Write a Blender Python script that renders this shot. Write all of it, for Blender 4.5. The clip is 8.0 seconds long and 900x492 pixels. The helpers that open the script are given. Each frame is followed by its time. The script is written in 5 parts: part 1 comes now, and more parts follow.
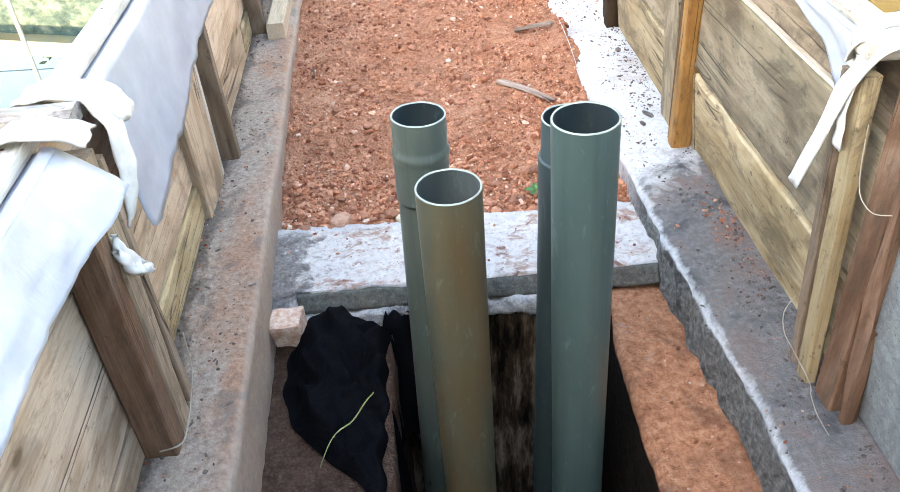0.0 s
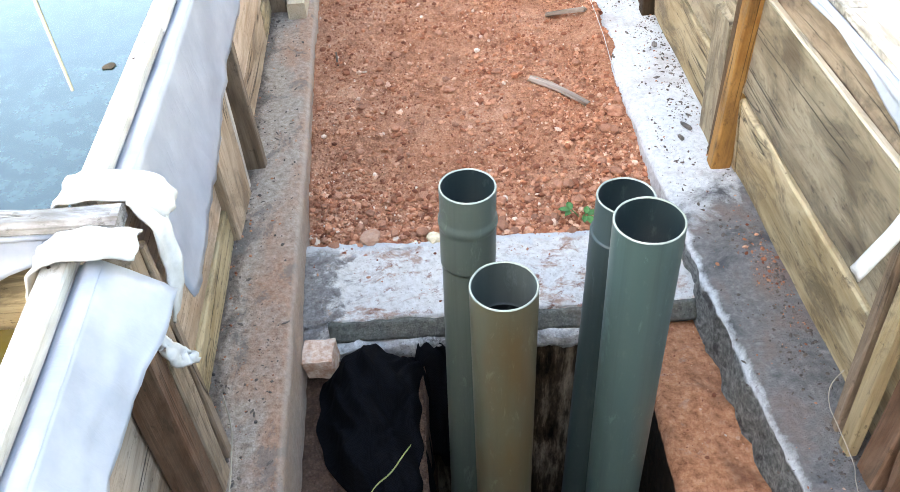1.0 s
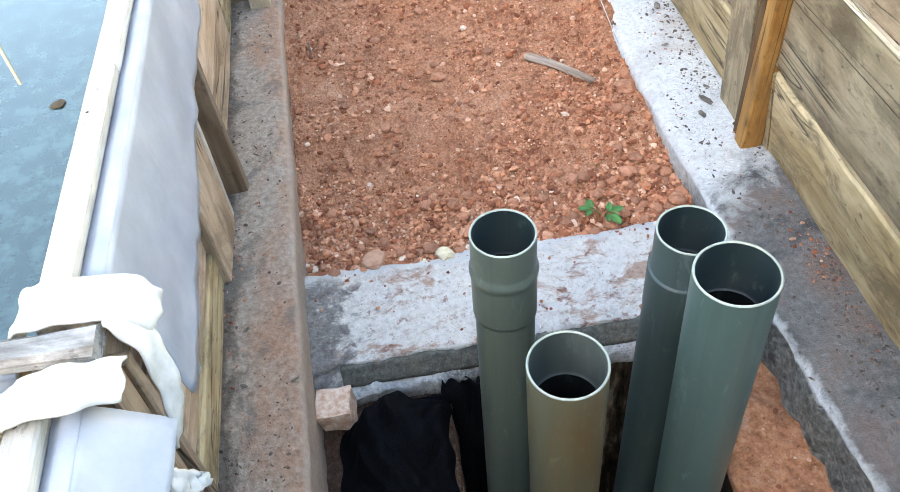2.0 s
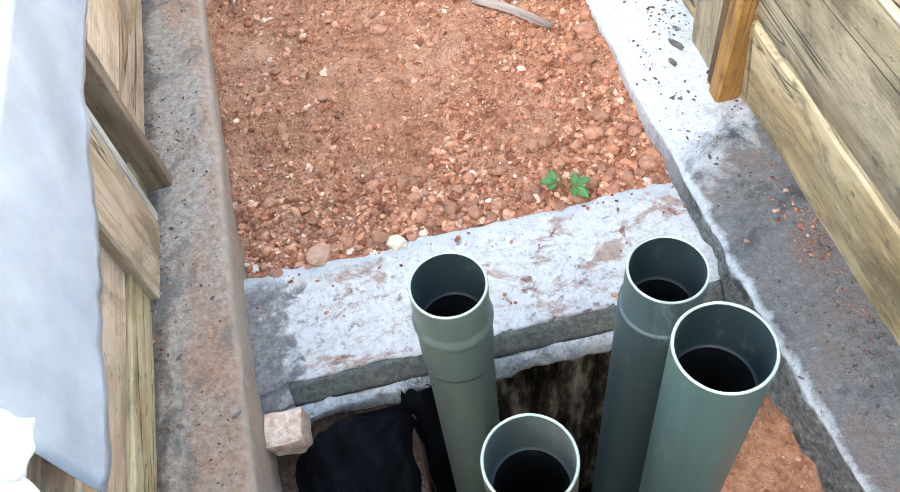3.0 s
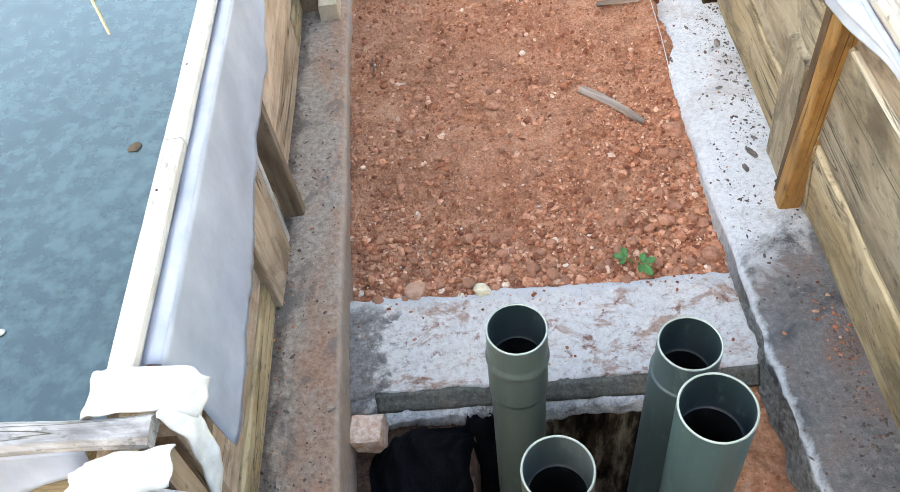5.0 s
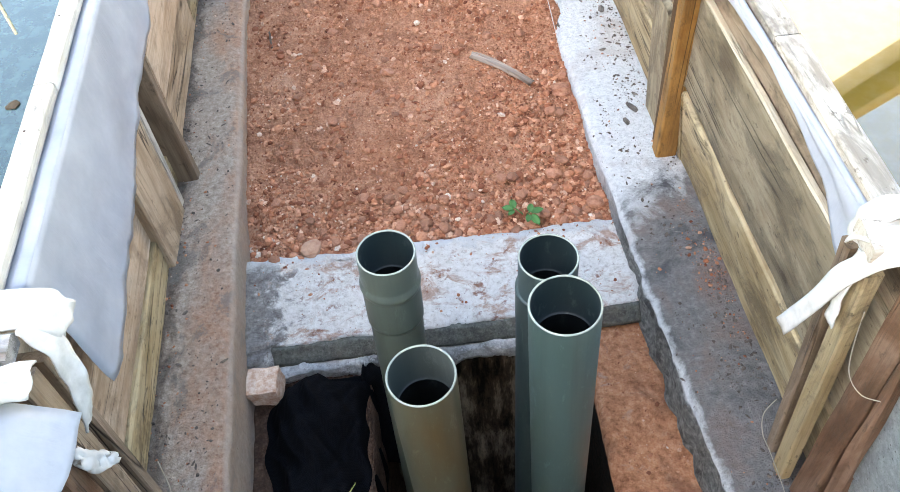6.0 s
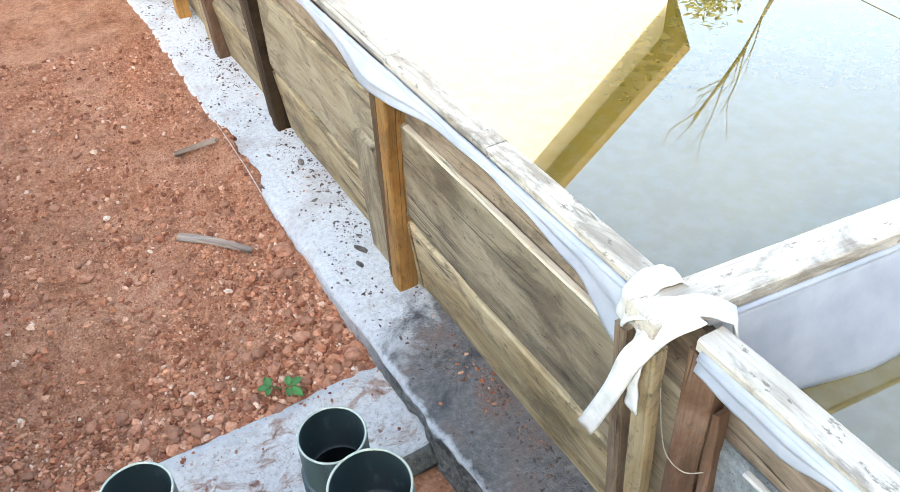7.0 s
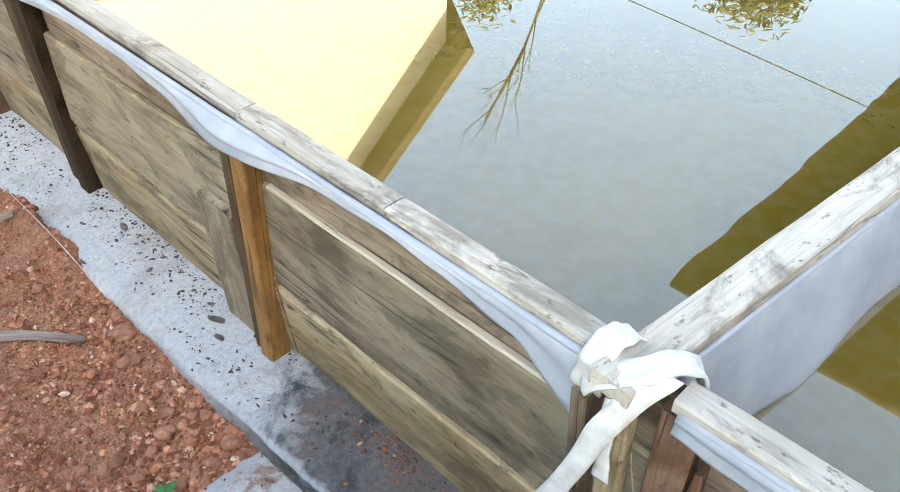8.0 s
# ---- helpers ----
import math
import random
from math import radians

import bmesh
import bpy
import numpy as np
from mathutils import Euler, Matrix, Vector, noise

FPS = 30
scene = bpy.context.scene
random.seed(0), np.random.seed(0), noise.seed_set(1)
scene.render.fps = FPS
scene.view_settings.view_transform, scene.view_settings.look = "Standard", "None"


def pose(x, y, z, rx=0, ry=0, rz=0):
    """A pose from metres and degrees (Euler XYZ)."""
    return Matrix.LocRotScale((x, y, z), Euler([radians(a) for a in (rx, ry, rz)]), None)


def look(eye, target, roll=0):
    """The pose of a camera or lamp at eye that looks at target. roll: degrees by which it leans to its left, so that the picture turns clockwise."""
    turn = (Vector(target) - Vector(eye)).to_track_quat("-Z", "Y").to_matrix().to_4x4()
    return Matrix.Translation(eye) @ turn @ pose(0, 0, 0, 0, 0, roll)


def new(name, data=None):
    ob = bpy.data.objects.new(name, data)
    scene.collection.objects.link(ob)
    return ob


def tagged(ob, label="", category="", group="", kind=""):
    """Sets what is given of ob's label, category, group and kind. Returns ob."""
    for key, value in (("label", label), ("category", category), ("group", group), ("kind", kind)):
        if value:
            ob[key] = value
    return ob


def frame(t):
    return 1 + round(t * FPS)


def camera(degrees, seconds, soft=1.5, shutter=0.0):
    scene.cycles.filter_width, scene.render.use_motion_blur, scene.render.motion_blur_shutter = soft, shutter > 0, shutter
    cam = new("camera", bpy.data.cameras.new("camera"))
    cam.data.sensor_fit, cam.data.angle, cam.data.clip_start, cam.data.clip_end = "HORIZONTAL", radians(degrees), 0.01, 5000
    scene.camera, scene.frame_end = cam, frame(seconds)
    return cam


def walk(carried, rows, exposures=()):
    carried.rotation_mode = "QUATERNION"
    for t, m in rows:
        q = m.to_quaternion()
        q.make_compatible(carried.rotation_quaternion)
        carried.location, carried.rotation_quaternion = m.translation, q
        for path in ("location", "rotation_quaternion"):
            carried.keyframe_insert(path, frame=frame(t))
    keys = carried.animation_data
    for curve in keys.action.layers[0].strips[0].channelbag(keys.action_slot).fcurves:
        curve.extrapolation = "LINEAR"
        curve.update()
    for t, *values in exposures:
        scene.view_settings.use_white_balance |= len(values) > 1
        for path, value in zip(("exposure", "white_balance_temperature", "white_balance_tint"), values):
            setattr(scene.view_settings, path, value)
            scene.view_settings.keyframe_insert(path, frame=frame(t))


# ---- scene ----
cam = camera(58.7, 8.0, soft=0.72)
PATH = [
    (0, (-0.047, 0.164, 1.096), (-0.022, 1.773, -0.091), -4.4),
    (0.5, (-0.083, 0.233, 1.219), (-0.092, 1.741, -0.095), -5.9),
    (1, (-0.106, 0.365, 1.282), (-0.097, 1.843, -0.065), -3.5),
    (1.5, (-0.139, 0.464, 1.303), (-0.209, 2.004, 0.028), -8.7),
    (1.7, (-0.173, 0.531, 1.274), (-0.153, 2.023, -0.058), -7.5),
    (2.8, (-0.116, 0.839, 1.262), (-0.039, 2.014, -0.355), -8.3),
    (3, (-0.084, 0.881, 1.259), (-0.017, 2.056, -0.358), -10.6),
    (3.5, (-0.031, 0.955, 1.274), (-0.04, 2.109, -0.36), -12.9),
    (4, (-0.056, 0.916, 1.321), (0.055, 2.187, -0.22), -5.4),
    (4.2, (-0.08, 0.882, 1.359), (-0.027, 2.159, -0.179), -6.7),
    (5.3, (-0.069, 0.659, 1.506), (-0.212, 1.949, -0.015), -9.2),
    (5.5, (-0.04, 0.631, 1.498), (-0.169, 1.872, -0.064), -9.7),
    (6, (0.022, 0.578, 1.437), (0.047, 1.87, -0.089), -6.2),
    (6.5, (0.041, 0.588, 1.37), (0.457, 1.925, -0.058), -2.1),
    (7, (0.02, 0.688, 1.357), (0.749, 2.024, 0.06), -2.7),
    (7.5, (-0.041, 0.817, 1.356), (0.906, 2.044, 0.091), -1.8),
    (8, (-0.011, 0.914, 1.342), (1.11, 1.957, 0.056), 1.5),
]
walk(cam, [(t, look(eye, target, roll)) for t, eye, target, roll in PATH],
     [(0.0, 3.62, 7550, 14), (0.5, 3.43, 7600, 14), (1.0, 3.47, 7650, 13), (1.5, 3.28, 7650, 12), (3.0, 3.72, 7600, 11), (3.5, 3.94, 7750, 11), (4.0, 3.68, 7650, 11), (5.5, 3.11, 7950, 14), (6.5, 3.4, 7300, 12), (7.0, 3.15, 7400, 11), (7.5, 2.83, 7350, 10), (8.0, 2.73, 7350, 10)])


# ---- light ----
SUN_AZ, SUN_EL = radians(208), radians(27)   # where the sun stands: azimuth clockwise from +y, and elevation
world = bpy.data.worlds.new("sky")
scene.world = world
world.use_nodes = True
wt = world.node_tree
wt.nodes.clear()
sky = wt.nodes.new("ShaderNodeTexSky")
sky.sky_type = "NISHITA"
sky.sun_disc = False
sky.sun_elevation, sky.sun_rotation = SUN_EL, SUN_AZ
sky.air_density, sky.dust_density = 1.2, 1.5
bg = wt.nodes.new("ShaderNodeBackground")
bg.inputs["Strength"].default_value = 0.15
wo = wt.nodes.new("ShaderNodeOutputWorld")
wt.links.new(sky.outputs[0], bg.inputs[0])
wt.links.new(bg.outputs[0], wo.inputs[0])
sun = new("sun", bpy.data.lights.new("sun", "SUN"))
sun.data.energy, sun.data.angle, sun.data.color = 3.5, radians(0.6), (1.0, 0.93, 0.8)
sd = Vector((math.sin(SUN_AZ) * math.cos(SUN_EL), math.cos(SUN_AZ) * math.cos(SUN_EL), math.sin(SUN_EL)))
sun.matrix_basis = look(sd * 30, (0, 0, 0))


# ---- materials ----
class Mat:
    """A small wrapper for building node materials."""

    def __init__(self, name):
        self.m = bpy.data.materials.new(name)
        self.m.use_nodes = True
        self.t = self.m.node_tree
        self.p = self.t.nodes["Principled BSDF"]
        self.coord = self.t.nodes.new("ShaderNodeTexCoord").outputs["Object"]
        self.rand = self.t.nodes.new("ShaderNodeObjectInfo").outputs["Random"]

    def link(self, a, b):
        self.t.links.new(a, b)

    def scaled(self, s, offset=True):
        n = self.t.nodes.new("ShaderNodeMapping")
        n.inputs["Scale"].default_value = s
        self.link(self.coord, n.inputs["Vector"])
        if offset:
            c = self.t.nodes.new("ShaderNodeCombineXYZ")
            k = self.math("MULTIPLY", self.rand, 37.0)
            for i in range(3):
                self.link(k, c.inputs[i])
            self.link(c.outputs[0], n.inputs["Location"])
        return n.outputs[0]

    def math(self, op, a, b):
        n = self.t.nodes.new("ShaderNodeMath")
        n.operation = op
        for i, v in enumerate((a, b)):
            if isinstance(v, (int, float)):
                n.inputs[i].default_value = v
            else:
                self.link(v, n.inputs[i])
        return n.outputs[0]

    def noise(self, s, scale=1.0, detail=5, rough=0.55, offset=True, distortion=0.0):
        n = self.t.nodes.new("ShaderNodeTexNoise")
        n.inputs["Scale"].default_value = scale
        n.inputs["Detail"].default_value = detail
        n.inputs["Roughness"].default_value = rough
        n.inputs["Distortion"].default_value = distortion
        self.link(self.scaled(s, offset), n.inputs["Vector"])
        return n.outputs["Fac"]

    def voronoi(self, scale, feature="F1"):
        n = self.t.nodes.new("ShaderNodeTexVoronoi")
        n.feature = feature
        n.inputs["Scale"].default_value = scale
        self.link(self.coord, n.inputs["Vector"])
        return n

    def ramp(self, fac, *stops):
        n = self.t.nodes.new("ShaderNodeValToRGB")
        e = n.color_ramp.elements
        while len(e) < len(stops):
            e.new(0.5)
        for el, (p, c) in zip(e, stops):
            el.position = p
            el.color = (*c, 1) if isinstance(c, tuple) else (c, c, c, 1)
        self.link(fac, n.inputs[0])
        return n.outputs[0]

    def mix(self, fac, a, b, blend="MIX"):
        n = self.t.nodes.new("ShaderNodeMix")
        n.data_type, n.blend_type = "RGBA", blend
        for i, v in ((0, fac), (6, a), (7, b)):
            if isinstance(v, (int, float)):
                n.inputs[i].default_value = v
            elif isinstance(v, tuple):
                n.inputs[i].default_value = (*v, 1)
            else:
                self.link(v, n.inputs[i])
        return n.outputs[2]

    def bump(self, h, strength=0.4, distance=0.004):
        n = self.t.nodes.new("ShaderNodeBump")
        n.inputs["Strength"].default_value = strength
        n.inputs["Distance"].default_value = distance
        self.link(h, n.inputs["Height"])
        self.link(n.outputs[0], self.p.inputs["Normal"])

    def set(self, color=None, rough=0.6, metal=0.0, ior=1.45, spec=0.5):
        self.p.inputs["Specular IOR Level"].default_value = spec
        if isinstance(color, tuple):
            self.p.inputs["Base Color"].default_value = (*color, 1)
        elif color is not None:
            self.link(color, self.p.inputs["Base Color"])
        if isinstance(rough, (int, float)):
            self.p.inputs["Roughness"].default_value = rough
        else:
            self.link(rough, self.p.inputs["Roughness"])
        self.p.inputs["Metallic"].default_value = metal
        self.p.inputs["IOR"].default_value = ior
        return self.m


def wood(name, dark, mid, light, stain=(0.05, 0.035, 0.02), stained=0.35, rough=0.7, cracks=0.7, spec=0.35):
    """Weathered sawn timber, its grain along the local x axis."""
    k = Mat(name)
    # growth rings cut lengthwise, fine fibres, and broad weathering across them
    field = k.noise((0.55, 4.5, 4.5), 1.0, 3, 0.5, distortion=0.5)
    rings = k.math("PINGPONG", k.math("MULTIPLY", field, 13.0), 1.0)
    streak = k.noise((1.3, 48, 48), 1.0, 5, 0.6, distortion=0.3)
    fibre = k.noise((7, 190, 190), 1.0, 4, 0.6)
    patch = k.noise((2.2, 6, 6), 1.0, 6, 0.65, distortion=0.8)
    col = k.ramp(patch, (0.26, dark), (0.38, mid), (0.50, light), (0.62, mid), (0.76, dark))
    col = k.mix(k.ramp(rings, (0.0, 0.42), (0.35, 0.08), (1.0, 0.0)), col, dark)
    col = k.mix(k.ramp(streak, (0.52, 0.0), (0.70, 0.42)), col, dark)
    col = k.mix(k.ramp(streak, (0.30, 0.3), (0.45, 0.0)), col, light)
    col = k.mix(k.ramp(fibre, (0.52, 0.0), (0.72, 0.35)), col, stain)
    # mould, water stains and splashed dirt
    spot = k.noise((4.5, 10, 10), 1.0, 7, 0.72, distortion=0.6)
    col = k.mix(k.ramp(spot, (0.50, 0.0), (0.60, stained * 1.15)), col, stain)
    speck = k.noise((28, 55, 55), 1.0, 5, 0.7)
    col = k.mix(k.ramp(speck, (0.60, 0.0), (0.66, stained * 1.3)), col, stain)
    # a few long open shakes
    shake = k.noise((0.45, 13, 13), 1.0, 3, 0.5, distortion=0.6)
    some = k.ramp(k.noise((1.7, 3, 3), 1.0, 2, 0.5), (0.48, 0.0), (0.56, 1.0))
    line = k.math("MULTIPLY", k.ramp(shake, (0.492, 0.0), (0.5, 1.0), (0.508, 0.0)), some)
    col = k.mix(k.math("MULTIPLY", line, cracks * 1.25), col, (0.012, 0.008, 0.005))
    # knots, drawn out along the grain
    kn = k.t.nodes.new("ShaderNodeTexVoronoi")
    kn.inputs["Scale"].default_value = 1.0
    k.link(k.scaled((4.2, 8.5, 8.5)), kn.inputs["Vector"])
    col = k.mix(k.ramp(kn.outputs["Distance"], (0.05, 0.85), (0.085, 0.35), (0.16, 0.0)), col, stain)
    tone = k.ramp(k.rand, (0.0, 0.82), (1.0, 1.12))
    col = k.mix(1.0, col, tone, "MULTIPLY")
    relief = k.math("SUBTRACT", k.math("ADD", k.math("MULTIPLY", streak, 0.7), fibre), k.math("MULTIPLY", line, 2.0))
    k.bump(relief, 0.6, 0.004)
    return k.set(col, k.ramp(spot, (0.4, rough + 0.08), (0.65, max(0.2, rough - 0.1))), spec=spec)


WOOD_TAN = wood("tan_sawn_wood", (0.18, 0.125, 0.058), (0.37, 0.275, 0.145), (0.49, 0.395, 0.24), stained=0.5)
WOOD_GREY = wood("weathered_wood", (0.145, 0.108, 0.063), (0.265, 0.208, 0.13), (0.38, 0.315, 0.21), stained=0.45)
WOOD_PINK = wood("pinkish_wood", (0.27, 0.165, 0.09), (0.49, 0.36, 0.245), (0.61, 0.49, 0.37), stain=(0.10, 0.055, 0.025))
WOOD_BOARD = wood("brown_tan_wood", (0.16, 0.10, 0.055), (0.34, 0.245, 0.16), (0.45, 0.35, 0.25))
WOOD_UMBER = wood("umber_wood", (0.075, 0.047, 0.028), (0.18, 0.125, 0.082), (0.30, 0.225, 0.16))
WOOD_BROWN = wood("brown_wood", (0.045, 0.023, 0.013), (0.125, 0.062, 0.033), (0.215, 0.13, 0.083))
WOOD_DARK = wood("dark_wet_wood", (0.022, 0.013, 0.008), (0.055, 0.032, 0.018), (0.11, 0.07, 0.04), spec=0.12)
WOOD_BLACK = wood("black_wet_wood", (0.008, 0.006, 0.004), (0.02, 0.014, 0.009), (0.05, 0.035, 0.022), stain=(0.015, 0.01, 0.007), spec=0.08)
WOOD_ORANGE = wood("orange_timber", (0.15, 0.065, 0.015), (0.32, 0.155, 0.04), (0.42, 0.225, 0.07), stained=0.3)
WOOD_WET = wood("wet_grey_wood", (0.10, 0.085, 0.075), (0.30, 0.275, 0.25), (0.52, 0.5, 0.47), rough=0.22)
WOOD_PALE = wood("pale_planed_wood", (0.38, 0.335, 0.27), (0.50, 0.465, 0.40), (0.60, 0.57, 0.51), stained=0.3, rough=0.55, cracks=0.35)
WOOD_WORN = wood("worn_grey_rail", (0.30, 0.25, 0.185), (0.43, 0.39, 0.325), (0.53, 0.495, 0.43), stained=0.5, rough=0.55, cracks=0.5)
WOOD_NEW = wood("new_cream_wood", (0.42, 0.33, 0.21), (0.55, 0.46, 0.33), (0.64, 0.56, 0.43), stained=0.2, rough=0.6, cracks=0.3)
WOOD_UPPER = wood("brown_grey_wood", (0.09, 0.058, 0.036), (0.215, 0.15, 0.098), (0.35, 0.265, 0.18), stained=0.55)


def concrete(name, dark, mid, light, red, redness, wet=(0.06, 0.055, 0.05), wetness=0.5, white=0.0):
    k = Mat(name)
    fine = k.noise((60, 60, 60), 1.0, 8, 0.7, False)
    wide = k.noise((7, 7, 7), 1.0, 6, 0.6, False)
    patch = k.noise((3.1, 4.3, 3), 1.0, 6, 0.65, False, 0.5)
    col = k.ramp(fine, (0.3, dark), (0.5, mid), (0.72, light))
    col = k.mix(k.ramp(wide, (0.5, 0.0), (0.66, redness)), col, red)
    col = k.mix(k.ramp(patch, (0.5, 0.0), (0.6, wetness)), col, wet)
    if white:
        crust = k.noise((11, 11, 11), 1.0, 7, 0.75, False, 0.3)
        col = k.mix(k.ramp(crust, (0.42, 0.0), (0.55, white)), col, (0.68, 0.71, 0.70))
    grit = k.voronoi(120)
    gritty = k.ramp(grit.outputs["Distance"], (0.10, 1.0), (0.22, 0.0))
    few = k.noise((25, 25, 25), 1.0, 3, 0.5, False)
    col = k.mix(k.math("MULTIPLY", gritty, k.ramp(few, (0.44, 0.0), (0.56, 0.9))), col, (0.06, 0.045, 0.04))
    sand = k.voronoi(260)
    col = k.mix(k.ramp(sand.outputs["Color"], (0.55, 0.0), (0.95, 0.45)), col, light)
    crumb = k.noise((130, 130, 130), 1.0, 6, 0.75, False)
    col = k.mix(k.ramp(crumb, (0.55, 0.0), (0.68, 0.6)), col, dark)
    k.bump(k.math("ADD", k.math("ADD", fine, crumb), k.math("MULTIPLY", wide, 0.8)), 0.9, 0.008)
    return k.set(col, k.ramp(patch, (0.5, 0.85), (0.62, 0.5)))


CONC_EDGE = concrete("old_dark_mortar", (0.05, 0.055, 0.047), (0.115, 0.12, 0.102), (0.22, 0.23, 0.20), (0.2, 0.13, 0.09), 0.3, (0.03, 0.03, 0.03), 0.6)
CONC_BOARD = concrete("cement_smeared_board", (0.17, 0.185, 0.178), (0.27, 0.29, 0.278), (0.40, 0.42, 0.40), (0.22, 0.17, 0.13), 0.35, (0.12, 0.12, 0.11), 0.5)
CONC_WHITE = concrete("lime_edge", (0.26, 0.265, 0.26), (0.55, 0.56, 0.55), (0.75, 0.76, 0.75), (0.3, 0.2, 0.14), 0.5, (0.08, 0.08, 0.075), 0.8)


def earth(name, dark, mid, light, pale):
    k = Mat(name)
    fine = k.noise((55, 55, 55), 1.0, 9, 0.75, False)
    wide = k.noise((4, 4, 4), 1.0, 6, 0.6, False)
    col = k.ramp(fine, (0.28, dark), (0.5, mid), (0.74, light))
    col = k.mix(k.ramp(wide, (0.4, 0.0), (0.7, 0.55)), col, pale)
    grain = k.voronoi(170)
    col = k.mix(k.ramp(grain.outputs["Color"], (0.4, 0.0), (0.95, 0.35)), col, light)
    gap = k.ramp(grain.outputs["Distance"], (0.3, 0.0), (0.65, 0.35))
    col = k.mix(gap, col, dark)
    speck = k.noise((150, 150, 150), 1.0, 6, 0.8, False)
    col = k.mix(k.ramp(speck, (0.57, 0.0), (0.7, 0.5)), col, dark)
    tone = k.noise((13, 13, 13), 1.0, 6, 0.7, False, 0.4)
    col = k.mix(k.ramp(tone, (0.52, 0.0), (0.66, 0.55)), col, dark)
    col = k.mix(k.ramp(tone, (0.34, 0.5), (0.46, 0.0)), col, pale)
    k.bump(k.math("SUBTRACT", k.math("ADD", fine, speck), grain.outputs["Distance"]), 1.0, 0.007)
    return k.set(col, 0.95, spec=0.1)


SOIL = earth("red_laterite_soil", (0.15, 0.05, 0.026), (0.49, 0.215, 0.118), (0.66, 0.37, 0.235), (0.68, 0.40, 0.265))
CLAY_DAMP = earth("damp_clay", (0.04, 0.022, 0.016), (0.11, 0.065, 0.045), (0.21, 0.14, 0.105), (0.15, 0.085, 0.058))
# mud made nearly black: the deep pit's shade is in its colour
MUD = earth("shade_black_pit_mud", (0.004, 0.003, 0.002), (0.010, 0.007, 0.005), (0.02, 0.014, 0.009), (0.012, 0.008, 0.005))
YARD = earth("trodden_yard", (0.16, 0.1, 0.06), (0.25, 0.16, 0.1), (0.33, 0.23, 0.15), (0.2, 0.17, 0.09))


def pebble_material():
    k = Mat("laterite_gravel")
    isl = k.t.nodes.new("ShaderNodeNewGeometry").outputs["Random Per Island"]
    col = k.ramp(isl, (0.0, (0.15, 0.045, 0.022)), (0.3, (0.34, 0.125, 0.064)), (0.6, (0.48, 0.21, 0.115)), (0.88, (0.61, 0.32, 0.195)), (0.97, (0.70, 0.46, 0.325)), (1.0, (0.72, 0.62, 0.50)))
    f = k.noise((180, 180, 180), 1.0, 4, 0.6, False)
    col = k.mix(k.ramp(f, (0.4, 0.0), (0.7, 0.5)), col, (0.24, 0.08, 0.035))
    k.bump(f, 0.5, 0.002)
    return k.set(col, 0.95)


PEBBLE = pebble_material()


def stone_material(name, a, b):
    k = Mat(name)
    f = k.noise((70, 70, 70), 1.0, 6, 0.65)
    k.bump(f, 0.5, 0.003)
    col = k.mix(1.0, k.ramp(f, (0.35, a), (0.7, b)), k.ramp(k.rand, (0.0, 0.7), (1.0, 1.15)), "MULTIPLY")
    return k.set(col, 0.9)


STONE_RED = stone_material("red_stone", (0.25, 0.095, 0.05), (0.52, 0.265, 0.165))
STONE_ROSE = stone_material("rosy_stone", (0.46, 0.24, 0.15), (0.66, 0.42, 0.29))
STONE_PALE = stone_material("pale_stone", (0.50, 0.42, 0.27), (0.72, 0.66, 0.48))
STONE_GREY = stone_material("grey_chip", (0.08, 0.07, 0.06), (0.30, 0.26, 0.225))
DEBRIS = stone_material("dark_crumbs", (0.05, 0.042, 0.036), (0.2, 0.16, 0.13))
DRY_GRASS = stone_material("dry_grass", (0.22, 0.26, 0.08), (0.38, 0.38, 0.16))
BRICK = stone_material("chalky_brick", (0.36, 0.2, 0.13), (0.62, 0.52, 0.43))
DRIFT = wood("dry_stick", (0.09, 0.062, 0.045), (0.2, 0.145, 0.11), (0.4, 0.33, 0.27))


def pvc(name, base, tint, amount, rough=0.42):
    k = Mat(name)
    soft = k.noise((9, 9, 2.2), 1.0, 5, 0.6)
    fine = k.noise((60, 60, 25), 1.0, 5, 0.6)
    col = k.mix(k.ramp(soft, (0.42, 0.0), (0.66, amount)), base, tint)
    col = k.mix(k.ramp(fine, (0.6, 0.0), (0.75, 0.25)), col, (0.16, 0.19, 0.165))
    # runs of dirty water down the pipe; pale scuffs also stand in for highlights
    run = k.noise((70, 70, 1.6), 1.0, 5, 0.65)
    col = k.mix(k.ramp(run, (0.5, 0.0), (0.70, 0.3)), col, tuple(c * 0.45 for c in base))
    scuff = k.noise((34, 34, 10), 1.0, 7, 0.8, distortion=0.7)
    col = k.mix(k.ramp(scuff, (0.585, 0.0), (0.66, 0.32)), col, tuple(min(0.4, c * 2.6 + 0.03) for c in base))
    k.bump(k.math("ADD", fine, scuff), 0.1, 0.001)
    return k.set(col, k.ramp(soft, (0.3, rough), (0.7, rough + 0.15)))


